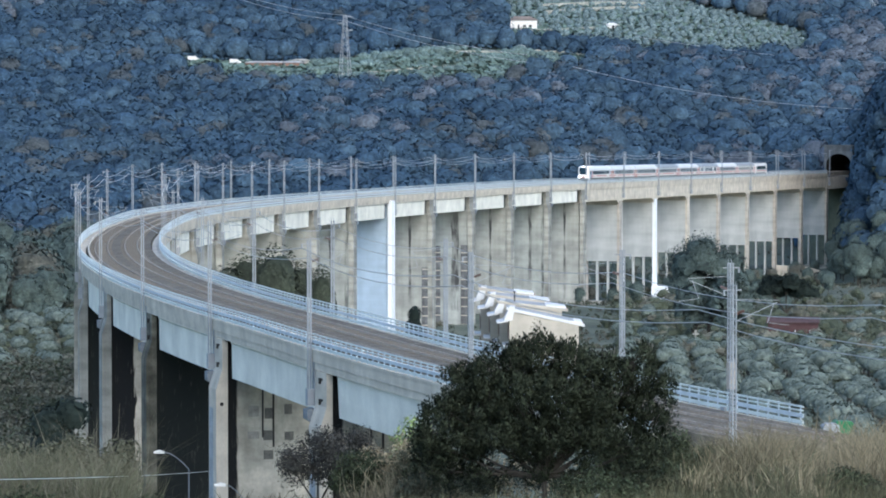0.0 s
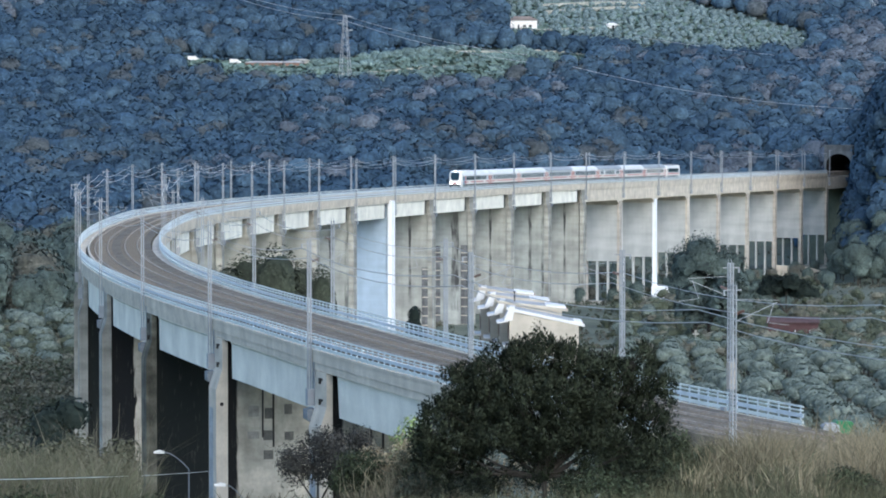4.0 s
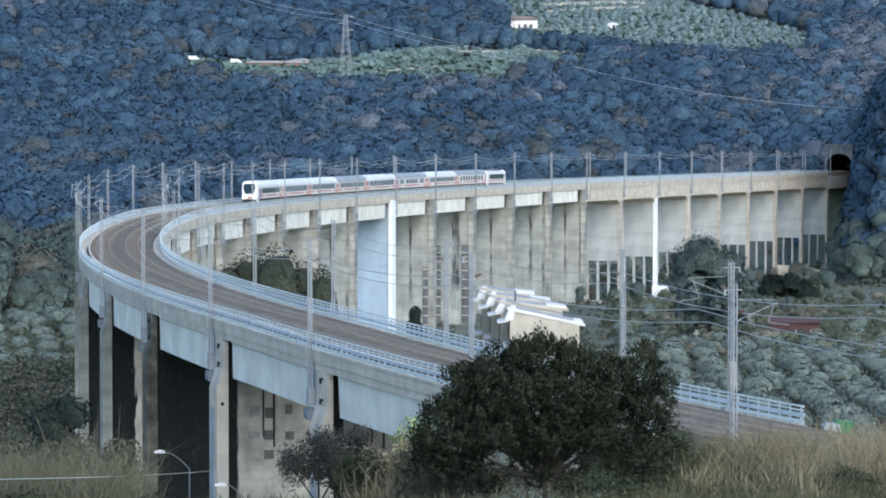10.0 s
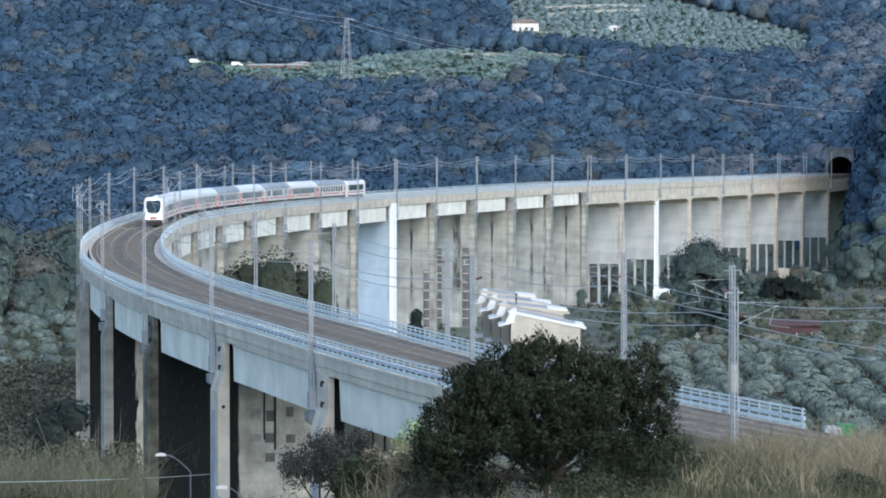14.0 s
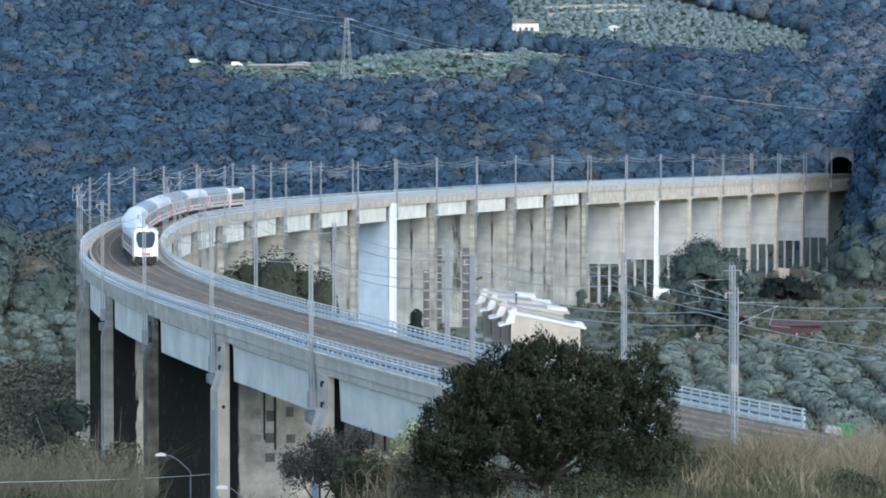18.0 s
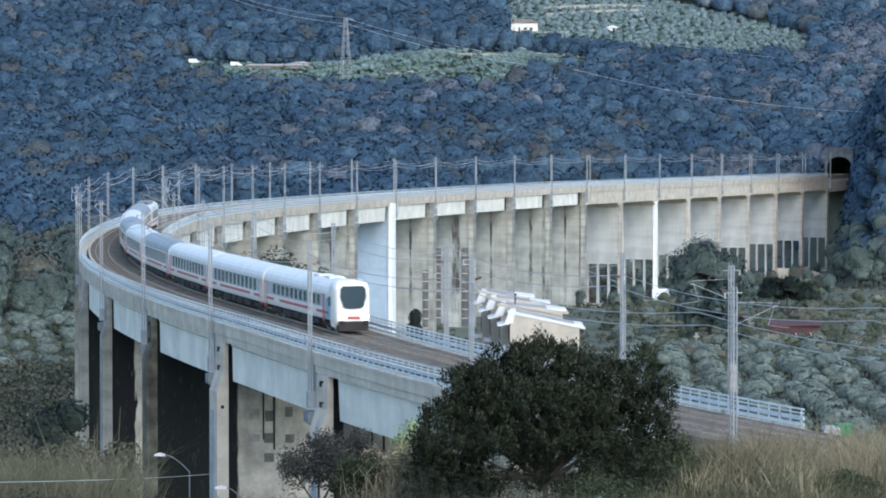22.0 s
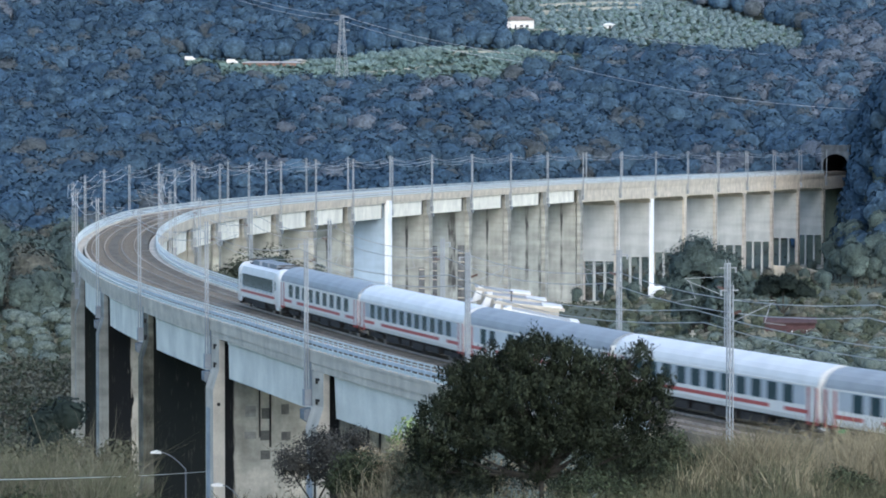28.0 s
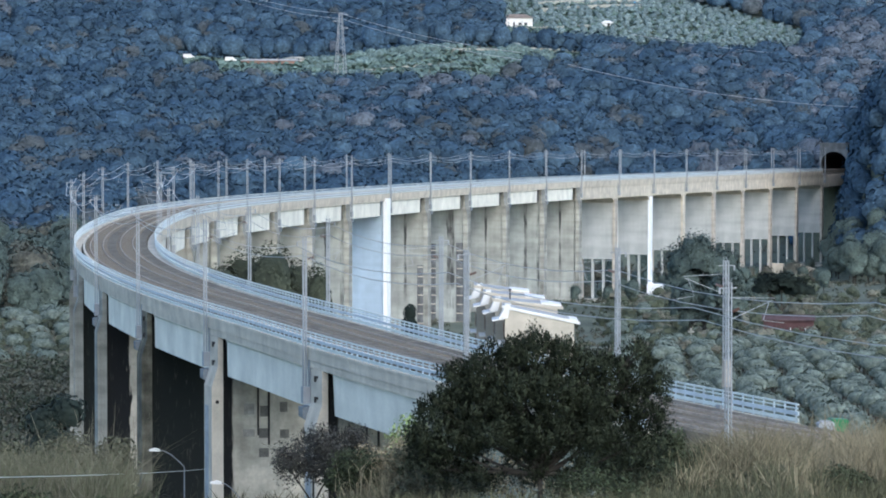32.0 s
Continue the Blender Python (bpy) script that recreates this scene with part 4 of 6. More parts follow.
def cab_nose(c, x0, top, rake):
    """A rounded cab: shell with a raked front, windscreen, lamps and plough; it points to +x from x0."""
    def lean(dx, z):
        return x0 + dx - rake * .13 * max(0, z - 1.8) * (dx / 2) ** 2
    rings = []
    for dx, hw, z0, z1, r in ((0, 1.41, .95, top - .06, .7), (.6, 1.41, .7, top - .03, .68), (1.2, 1.40, .62, top - .06, .66), (1.6, 1.37, .6, top - .14, .62),
                              (1.85, 1.30, .62, top - .26, .58), (2.0, 1.20, .7, top - .4, .52), (2.03, 1.1, .8, top - .5, .46)):
        rings.append((dx, profile_box(hw, z0, z1, r)))
    m = len(rings[0][1])
    v = [(lean(dx, z), y, z) for dx, ring in rings for y, z in ring]
    f = [(i * m + j, i * m + (j + 1) % m, (i + 1) * m + (j + 1) % m, (i + 1) * m + j) for i in range(len(rings) - 1) for j in range(m)]
    f += [tuple(range(m - 1, -1, -1)), tuple(range((len(rings) - 1) * m, len(rings) * m))]
    part("cab", Geo().add(v, f), M_BODY, c, "rounded white cab", smooth=True)
    # one large black windscreen
    zb, zt = 1.9, top - .5
    pts = [(.8, zb + .16), (.56, zb), (-.56, zb), (-.8, zb + .16), (-1.03, (zb + zt) / 2), (-1.0, zt - .25), (-.82, zt), (.82, zt), (1.0, zt - .25), (1.03, (zb + zt) / 2)]
    n = len(pts)
    v = [(lean(2.03, z) + d, y, z) for d in (.03, -.25) for y, z in pts]
    w = part("windscreen", Geo().add(v, [tuple(range(n)), tuple(range(2 * n - 1, n - 1, -1))] + [(k, n + k, n + (k + 1) % n, (k + 1) % n) for k in range(n)]), M_SCREEN, c, "large black windscreen")
    part("wiper", Geo().bar((lean(2.03, zb) + .05, .1, zb + .05), (lean(2.03, zb + .7) + .06, .45, zb + .7), .02), M_UNDER, w)
    part("front_stripe", Geo().box(x0 + 2.0, x0 + 2.06, -.5, .5, 1.1, 1.3), M_RED, c, "red front stripe")
    for s in (-1, 1):
        ring = [(s * .86 + .27 * math.cos(a), 1.3 + .24 * math.sin(a)) for a in np.arange(0, 6.28, .6)]
        part("headlamp", Geo().prism(ring, x0 + 1.85, x0 + 2.1, 0), M_LAMP, c, "bright white headlamp")
        part("cab_side_window", Geo().box(x0 - .5, x0 + .35, s * 1.41 - .02, s * 1.41 + .015, 2.0, 2.75), M_GLASS, c)
        part("skirt", Geo().prism([(x0 - .2, .98), (x0 + 1.8, .98), (x0 + 1.5, .45), (x0 + .3, .45)], s * 1.28 - .05, s * 1.28 + .05, 1), M_BODY, c)
        part("buffer", Geo().bar((x0 + 1.8, s * .87, .9), (x0 + 2.2, s * .87, .9), .1, 0, 8).bar((x0 + 2.18, s * .87, .9), (x0 + 2.26, s * .87, .9), .17, 0, 8), M_UNDER, c)
    part("top_lamp", Geo().box(lean(1.6, top - .2) + .05, lean(1.6, top - .2) + .3, -.2, .2, top - .36, top - .18), M_LAMP, c)
    part("plough", Geo().prism([(-1.15, .22), (1.15, .22), (1.2, .95), (-1.2, .95)], x0 + 1.3, x0 + 2.06, 0), M_UNDER, c)


def control_car():
    c = empty("control_car", Matrix(), "white control car with red stripe and lit headlamps", "train car", "cars of the train")
    hl = CAR / 2 - .34
    nose = hl - 1.75
    car_shell(c, -hl, nose)
    windows(c, [k * 1.62 - 8.8 for k in range(11)], .52)
    for s in (-1, 1):
        part("dark_window_band", Geo().box(-3.6, 8.2, s * 1.41 - .003, s * 1.41 + .01, 1.9, 2.76), M_BAND_D, c)
        part("blue_cab_panel", Geo().box(nose - 1.6, nose + .2, s * 1.41 - .003, s * 1.41 + .011, 1.0, 2.6), M_BLUEPANEL, c, "pale blue panel behind the cab")
        part("cab_door", Geo().box(nose - 2.3, nose - 1.75, s * 1.41 - .01, s * 1.41 + .02, .8, 2.86), M_RED, c, "red cab door")
    cab_nose(c, nose, SIDE + 1.2, 1.0)
    stripe(c, -6.8, 4.6)
    stripe(c, 6.6, nose - .2)
    stripe(c, -hl + .1, -9.0)
    door(c, -hl + .62)
    gangway(c, -hl, -1)
    underneath(c, hl)
    for x in (3.2, 6.8):
        part("roof_unit", Geo().box(x - .9, x + .9, -.6, .6, SIDE + .9, SIDE + 1.17), M_ROOF, c)
    return c


def locomotive():
    c = empty("locomotive", Matrix(), "white electric locomotive with dark side band and red stripe", "locomotive", "cars of the train")
    hl = LOCO / 2 - .3
    nose = hl - 1.9
    part("body", Geo().prism([(-1.36, .9), (1.36, .9), (1.44, 1.2), (1.44, SIDE), (-1.44, SIDE), (-1.44, 1.2)], -nose, nose, 0), M_BODY, c)
    part("roof", Geo().prism([(1.44, SIDE), (1.3, SIDE + .55), (.95, SIDE + .72), (-.95, SIDE + .72), (-1.3, SIDE + .55), (-1.44, SIDE)], -nose, nose, 0), M_ROOF, c)
    for s in (-1, 1):
        part("side_band", Geo().box(-nose + .6, nose - .6, s * 1.44 - .01, s * 1.44 + .012, 1.8, 2.86), M_GLASS, c, "long dark side band")
        part("red_stripe", Geo().box(-nose, nose, s * 1.44 - .01, s * 1.44 + .014, 1.3, 1.52), M_RED, c)
        part("white_sill", Geo().box(-nose, nose, s * 1.44 - .01, s * 1.44 + .02, .9, 1.12), M_BODY, c)
        for k in range(8):
            x = -5.6 + k * 1.6
            part("grille", Geo().box(x - .55, x + .55, s * 1.44 - .01, s * 1.44 + .02, 1.62, 1.82), M_BAND, c)
    for e in (1, -1):
        h = empty("cab_end", Matrix.Rotation(0 if e > 0 else math.pi, 4, "Z"))
        tmp = new("cab_root")
        tmp.parent = c
        tmp.matrix_basis = Matrix.Rotation(0 if e > 0 else math.pi, 4, "Z")
        bpy.data.objects.remove(h)
        cab_nose(tmp, nose, SIDE + .9, 1.6)
        for o in list(tmp.children):
            o.parent = c
            o.matrix_basis = tmp.matrix_basis @ o.matrix_basis
            if o.name.startswith(("headlamp", "top_lamp")) and e < 0:
                o.data = o.data.copy()
                o.data.materials[0] = M_GLASS
                tagged(o, "unlit lamp")
        bpy.data.objects.remove(tmp)
    for x, w in ((-3.6, 1.5), (0, 1.2), (3.4, 1.5)):
        part("roof_box", Geo().box(x - w, x + w, -.8, .8, SIDE + .72, SIDE + 1.1), M_STEEL_D, c)
    for e in (1, -1):
        g = Geo().bar((e * 4.2, -.5, SIDE + .75), (e * 6.6, -.5, SIDE + 1.05), .04).bar((e * 4.2, .5, SIDE + .75), (e * 6.6, .5, SIDE + 1.05), .04)
        g.bar((e * 6.6, -.9, SIDE + 1.1), (e * 6.6, .9, SIDE + 1.1), .05).bar((e * 6.3, -.9, SIDE + 1.1), (e * 6.3, .9, SIDE + 1.1), .05).box(e * 5.4 - 1.3, e * 5.4 + 1.3, -.7, .7, SIDE + .7, SIDE + .85)
        part("pantograph", g, M_UNDER, c, "folded dark pantograph")
        bogie(c, e * 5.2)
    part("underframe", Geo().box(-nose, nose, -1.2, 1.2, .6, .92).box(-2.6, 2.6, -1.3, 1.3, .28, .8), M_UNDER, c)
    return c


cars = [control_car()]
white = coach("white passenger coach with pale roof and eleven windows", 11)
dull = coach("white passenger coach with dull grey roof and twelve windows", 12, .28, M_BAND, M_ROOF_G)
mixed = coach("white passenger coach with grey roof and a blank panel", 12, .3, M_BAND_P, M_ROOF_G, (2, 9))
broad = coach("white passenger coach with grey roof and nine broad windows", 9, .29, M_BODY, M_ROOF_G)
cars += [white, copy_thing(white, Matrix()), dull, copy_thing(white, Matrix()), mixed, copy_thing(white, Matrix()), broad]
cars.append(locomotive())

FRONT_T = [0, 6, 9, 13, 17, 19, 21, 23, 24.5, 25.5, 28, 30, 32]
FRONT_Q = [784.42, 600.76, 505.44, 378.99, 258.08, 202.38, 142.08, 78.93, 29.98, -1.35, -82.19, -147.5, -213.5]


def across(a, y):
    """The x at depth y of a line of sight, a steps of 1.03 thousandths to the right of straight ahead."""
    return a * 0.00103 * y


# ================= far hillside =================
def clearing(a, y):
    """Open ground on the far hillside: 1 fields, 2 olive terraces, 3 yard of the farmhouse, 0 woods."""
    if 1598 < y < 1713 and (-70 if y < 1640 else -75) + (1716 - y) * .12 < a < (22 + 6 * math.sin(y * .05) if y < 1640 else 39):
        return 1
    if (1722 if a < 50 else 1700) < y < 1925 - max(0, a - 60) * 3.4 and 16 < a < 96:
        return 2
    return 0


def build_forest():
    r = np.random.default_rng(11)
    sets = {0: [], 1: [], 2: [], 3: [], 4: []}
    sel = slice(900, 1522)
    # the foot of the slope is hidden behind the viaduct, but for its two sides
    spots = [(x, y, 3.2) for y in np.arange(1090, 1950, 7.5) for x in np.arange(-0.126 * y - 8, 0.128 * y + 8, 7.5)
             if (float(ground_z(x, y)) - 44.0) / y > -.0342 + .0155 * min(1, max(0, x / y + .1) * 4.5) or abs(x / y) > .094]
    spots += [(x, y, 2.0) for y in np.arange(1095, 1330, 5.5) for x in np.arange(0.09 * y, 0.135 * y, 5.5)]
    for x, y, shift in spots:
        px, py = x + r.uniform(-shift, shift), y + r.uniform(-shift, shift)
        a = px / py / 0.00103
        z = float(ground_z(px, py))
        on_spur = z > 60 - 50 and py < 1340 and px > 0.09 * py
        if shift < 3 and not on_spur or py < 1285 and z < 60 - 51:
            continue
        rad = r.uniform(3.0, 4.6) if on_spur else r.uniform(3.4, 5.4) * (1.18 if r.random() < .15 else 1.0)
        if float(np.min(np.hypot(_x[sel] - px, _y[sel] - py))) < 6 + rad:
            continue
        if clearing(a, py):
            continue
        n = noise.noise(Vector((px * .011, py * .011, 0))) + .5 * noise.noise(Vector((px * .04, py * .04, 3)))
        # the paler kind is favoured to the right, for the thicker haze there
        bare = noise.noise(Vector((px * .012, py * .008, 7))) + (.46 if a > 60 and py > 1600 else .3 if a > 40 and py > 1640 else .2 if a > 60 else -.08)
        u = r.random()
        if on_spur:
            k = 0 if u < .5 else 1
        elif u < .75 * max(0, bare):
            k = 4
        else:
            k = 2 if u < 0.05 + 0.45 * max(0, n) else 1 if u < .5 - .5 * n else 0
        sets[k].append(far_crown(r, (px, py, z + rad * .9), (rad * 1.1, rad * 1.1, rad * r.uniform(1.0, 1.35)), 90, 1.3, .18))
    # low growth along the upper edge of the fields, and trees before the tunnel
    for y in (1713, 1718):
        for x in np.arange(-.076 * y, .04 * y, 3.6):
            q = r.uniform(1.6, 2.8)
            sets[int(r.random() < .5)].append(full_crown(r, (x, y + r.uniform(-1, 1), float(ground_z(x, y)) + q * .7), (q, q, q * .9), 2, 40, 1.0, 5))
    for q, off in ((1126, -10.5), (1131, -9.5), (1136, -8.6), (1141, -9.2), (1138, -6.4)):
        p = track(q, off, -5 if off < -7 else -4)
        sets[1].append(full_crown(r, p, (4.2, 4.2, 6.5) if off < -7 else (2.4, 2.4, 5.0), 2, 180, 1.0, 12))
    for y in np.arange(1696, 1930, 4.6):
        for x in np.arange(.016 * y, .1 * y, 4.6):
            px, py = x + r.uniform(-1.7, 1.7), y + r.uniform(-1.1, 1.1)
            if clearing(px / py / .00103, py) == 2 and r.random() < .8 and not (1765 < py < 1812 and .014 * py < px < .029 * py):
                q = r.uniform(1.3, 2.1)
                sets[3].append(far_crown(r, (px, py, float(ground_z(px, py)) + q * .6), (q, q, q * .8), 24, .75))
    for k, (name, lab, mt) in enumerate((("woods", "dense hillside woods, tinted blue for haze", M_OAK), ("dark_woods", "dense dark evergreen hillside woods, tinted blue for haze", M_OAK2),
                                         ("autumn_trees", "autumn trees among hillside woods, greyed for haze", M_BROWN), ("hillside_olives", "olive trees on hillside terraces, paled for haze", M_FAROLIVE),
                                         ("leafless_trees", "mauve-grey leafless trees among hillside woods, paled for haze", M_BARE))):
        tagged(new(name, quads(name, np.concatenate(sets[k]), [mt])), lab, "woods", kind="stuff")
    # grass of the clearings, and rows of hedges and small trees between the plots
    fields, hedges = [], []
    for y in np.arange(1565, 1925, 2.6):
        for a in np.arange(-76, 96, 1.3):
            if clearing(a, y):
                x = across(a + r.uniform(-.5, .5), y)
                z = float(ground_z(x, y))
                e = r.normal(0, .12, (2, 3)) + np.array([0, -.2, 1])
                p = np.array([x, y, z + .3]) + r.normal(0, 1.0, (2, 3)) * np.array([1, 1, .1])
                fields.append(leaves(r, p, e, np.full(2, 3.2)))
    for y, a0, a1, big in ((1632, -50, 10, 1), (1641, -60, 16, .8), (1653, -44, 34, 1), (1659, -30, 6, .7), (1667, -52, 30, .8), (1675, 4, 36, .7),
                           (1682, -62, 36, 1), (1693, -20, 38, .8), (1701, -34, 30, 1.3), (1711, -68, 38, 1)):
        for a in np.arange(a0, a1, .8):
            gap = noise.noise(Vector((a * .12, y * .31, 5)))
            if gap > -.12 and r.random() < .9:
                x = across(a, y)
                q = r.uniform(.8, 1.7) * big * (1 + max(0, gap))
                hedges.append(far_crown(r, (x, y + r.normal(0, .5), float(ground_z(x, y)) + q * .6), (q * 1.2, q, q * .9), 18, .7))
    tagged(new("meadow", quads("meadow", np.concatenate(fields), [M_MEADOW])), "grass of terraced hillside fields, paled for haze", "grass", kind="stuff")
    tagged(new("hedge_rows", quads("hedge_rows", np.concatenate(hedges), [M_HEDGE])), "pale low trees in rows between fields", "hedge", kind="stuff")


build_forest()


def terrace_wall(a0, a1, y, h=.9):
    x0, x1 = across(a0, y), across(a1, y)
    g, n = Geo(), 10
    pts = [x0 + (x1 - x0) * k / n for k in range(n + 1)]
    for p, q in zip(pts[:-1], pts[1:]):
        z = min(float(ground_z(p, y)), float(ground_z(q, y)))
        g.add([(p, y, z - .5), (q, y, z - .5), (q, y, z + h), (p, y, z + h), (p, y + 1.2, z - .5), (q, y + 1.2, z - .5), (q, y + 1.2, z + h), (p, y + 1.2, z + h)],
              [(0, 1, 2, 3), (4, 7, 6, 5), (3, 2, 6, 7), (0, 3, 7, 4), (1, 5, 6, 2)])
    tagged(part("terrace_wall", g, M_STONE), "pale dry stone wall of a hillside terrace", "wall", "hillside terrace walls")


for a0, a1, y, tall in ((25, 53, 1884, 2.4), (27, 54, 1862, 2.4), (19, 41, 1712, 1.8), (2, 21, 1700, 1.6), (22, 40, 1800, 1.4), (-30, 4, 1662, 1.2)):
    terrace_wall(a0, a1, y, tall)


def house(name, label, a, y, w, d, h, roof_h, wall_m, roof_m, openings, turn=0):
    """A small house: walls, hipped roof, and dark openings on its front."""
    x = across(a, y)
    t = empty(name, pose(x, y, float(ground_z(x, y)) - .2, 0, 0, turn), label, "house")
    part("wall", Geo().box(-w / 2, w / 2, -d / 2, d / 2, 0, h), wall_m, t)
    e = .6
    v = [(-w / 2 - e, -d / 2 - e, h), (w / 2 + e, -d / 2 - e, h), (w / 2 + e, d / 2 + e, h), (-w / 2 - e, d / 2 + e, h), (-w / 2 + d * .4, 0, h + roof_h), (w / 2 - d * .4, 0, h + roof_h)]
    v += [(x0, y0, z0 - .18) for x0, y0, z0 in v[:4]]
    part("roof", Geo().add(v, [(0, 1, 5, 4), (1, 2, 5), (2, 3, 4, 5), (3, 0, 4), (0, 6, 7, 1), (1, 7, 8, 2), (2, 8, 9, 3), (3, 9, 6, 0), (9, 8, 7, 6)]), roof_m, t)
    for ox, ow, z0, z1, nm in openings:
        part(nm, Geo().box(ox - ow / 2, ox + ow / 2, -d / 2 - .04, -d / 2 + .1, z0, z1), M_DARKWIN, t)
    return t


house("farmhouse", "white farmhouse with brown hipped roof on terraces", 20.7, 1814, 14.2, 8, 4.6, 1.8, M_PLASTER, M_TILE,
      [(-2.0, .9, 0, 2.3, "door"), (1.0, 1.6, 1.0, 2.2, "window"), (3.8, 1.5, 1.0, 2.2, "window")], 4)
house("shed", "small pale shed among olive trees", 44.3, 1800, 5.0, 4, 2.2, .9, M_PLASTER, M_PLASTER, [(.5, 1.0, 0, 1.8, "door")])
house("long_shed", "long low shed with grey roof by a field", -44, 1706, 27, 6, 1.7, .7, M_TILEWALL, M_GREYROOF, [(-8, 1.2, .4, 1.8, "window"), (4, 1.4, 0, 2, "door")])
house("low_barn", "low white barn beside field hedges", -37.5, 1709, 8, 5, 2.0, .8, M_CONC, M_CONC, [(1, 1.4, 0, 1.8, "door")])
house("hut", "tiny stone hut on a field edge", 20.3, 1712, 3.6, 3, 3.0, .6, M_STONE, M_STONE, [(0, .8, 0, 1.8, "door")])


def parked_van(a, y):
    x = across(a, y)
    t = empty("van", pose(x, y, float(ground_z(x, y)) + .1), "white van parked at a field edge", "van")
    part("body", Geo().prism([(-2.6, .5), (2.6, .5), (2.6, 1.3), (1.7, 1.5), (1.1, 2.3), (-2.6, 2.4)], -.95, .95, 1), M_PLASTER, t)
    part("windscreen", Geo().prism([(1.15, 2.2), (1.68, 1.52), (1.72, 1.55), (1.2, 2.26)], -.8, .8, 1), M_DARKWIN, t)
    for wx in (-1.7, 1.6):
        for s in (-1, 1):
            part("wheel", Geo().prism([(wx + .35 * math.cos(k * .7), .35 + .35 * math.sin(k * .7)) for k in range(9)], s * .9 - .1, s * .9 + .1, 1), M_UNDER, t)


parked_van(-65.5, 1708)
parked_van(-54.5, 1707)


def tank(a, y):
    x = across(a, y)
    t = empty("water_tank", pose(x, y, float(ground_z(x, y))), "bright blue water tank on a terrace", "tank")
    ring = [(1.2 * math.cos(k * math.pi / 8), 1.2 * math.sin(k * math.pi / 8)) for k in range(16)]
    part("drum", Geo().prism(ring, 0, 2.3, 2), M_BLUETANK, t)
    part("lid", Geo().prism([(p * .5, q * .5) for p, q in ring], 2.3, 2.5, 2), M_BLUETANK, t)


tank(51.3, 1872)


def pylon(a, y, h):
    """A lattice power pylon: four tapering legs, braces, three arms."""
    x = across(a, y)
    t = empty("power_pylon", pose(x, y, float(ground_z(x, y)) - .5, 0, 0, 20), "grey lattice steel power pylon among trees", "pylon", "power pylons")
    b = h * .08
    def half(z):
        return b * (1 - z / h * .82) if z < h * .72 else b * .41 * (1 - (z / h - .72) * 1.6)
    for sx in (-1, 1):
        for sy in (-1, 1):
            part("leg", Geo().tube([(sx * half(h * k / 8), sy * half(h * k / 8), h * k / 8) for k in range(9)], .13, 0, 4), M_STEEL, t)
    g = Geo()
    zs = [h * (1 - (1 - k / 11) ** 1.1) for k in range(12)]
    for z0, z1 in zip(zs[:-1], zs[1:]):
        p, q = half(z0), half(z1)
        for c0, c1 in (((-1, -1), (1, -1)), ((1, -1), (1, 1)), ((1, 1), (-1, 1)), ((-1, 1), (-1, -1))):
            g.bar((c0[0] * p, c0[1] * p, z0), (c1[0] * q, c1[1] * q, z1), .055).bar((c1[0] * p, c1[1] * p, z0), (c0[0] * q, c0[1] * q, z1), .055)
    tagged(part("bracing", g, M_PANEL, t), kind="stuff")
    for z, s in ((h * .97, 1), (h * .88, -1), (h * .79, 1)):
        part("crossarm", Geo().bar((0, 0, z), (s * h * .11, 0, z + .3), .16).bar((0, 0, z + 1.2), (s * h * .11, 0, z + .3), .1), M_STEEL, t)
    return t


pylon(-25.7, 1615, 33)
pylon(32.8, 1905, 30)
pylon(113.0, 1850, 26)


def power_line(pts, sag, r):
    """A wire through points given as (a, depth, height over the eye)."""
    p = [Vector((across(a, y), y, 60 + z)) for a, y, z in pts]
    way = [u.lerp(v, k / 12) - Vector((0, 0, sag * 4 * (k / 12) * (1 - k / 12))) for u, v in zip(p[:-1], p[1:]) for k in range(12)] + [p[-1]]
    g = Geo().tube(way, r, 0, 3)
    tagged(part("power_line", g, M_WIRE), "thin sagging power line across the hillside", "power line")


power_line([(-58, 1640, 50), (-26, 1615, 37.5), (22, 1600, 20)], 2.0, .1)
power_line([(-58, 1642, 48), (-25.4, 1615, 35), (22, 1602, 17)], 2.0, .1)
power_line([(34, 1500, 14), (118, 1400, -3.5)], 3.5, .11)
power_line([(50, 1700, 30), (118, 1640, 17)], 2.0, .1)


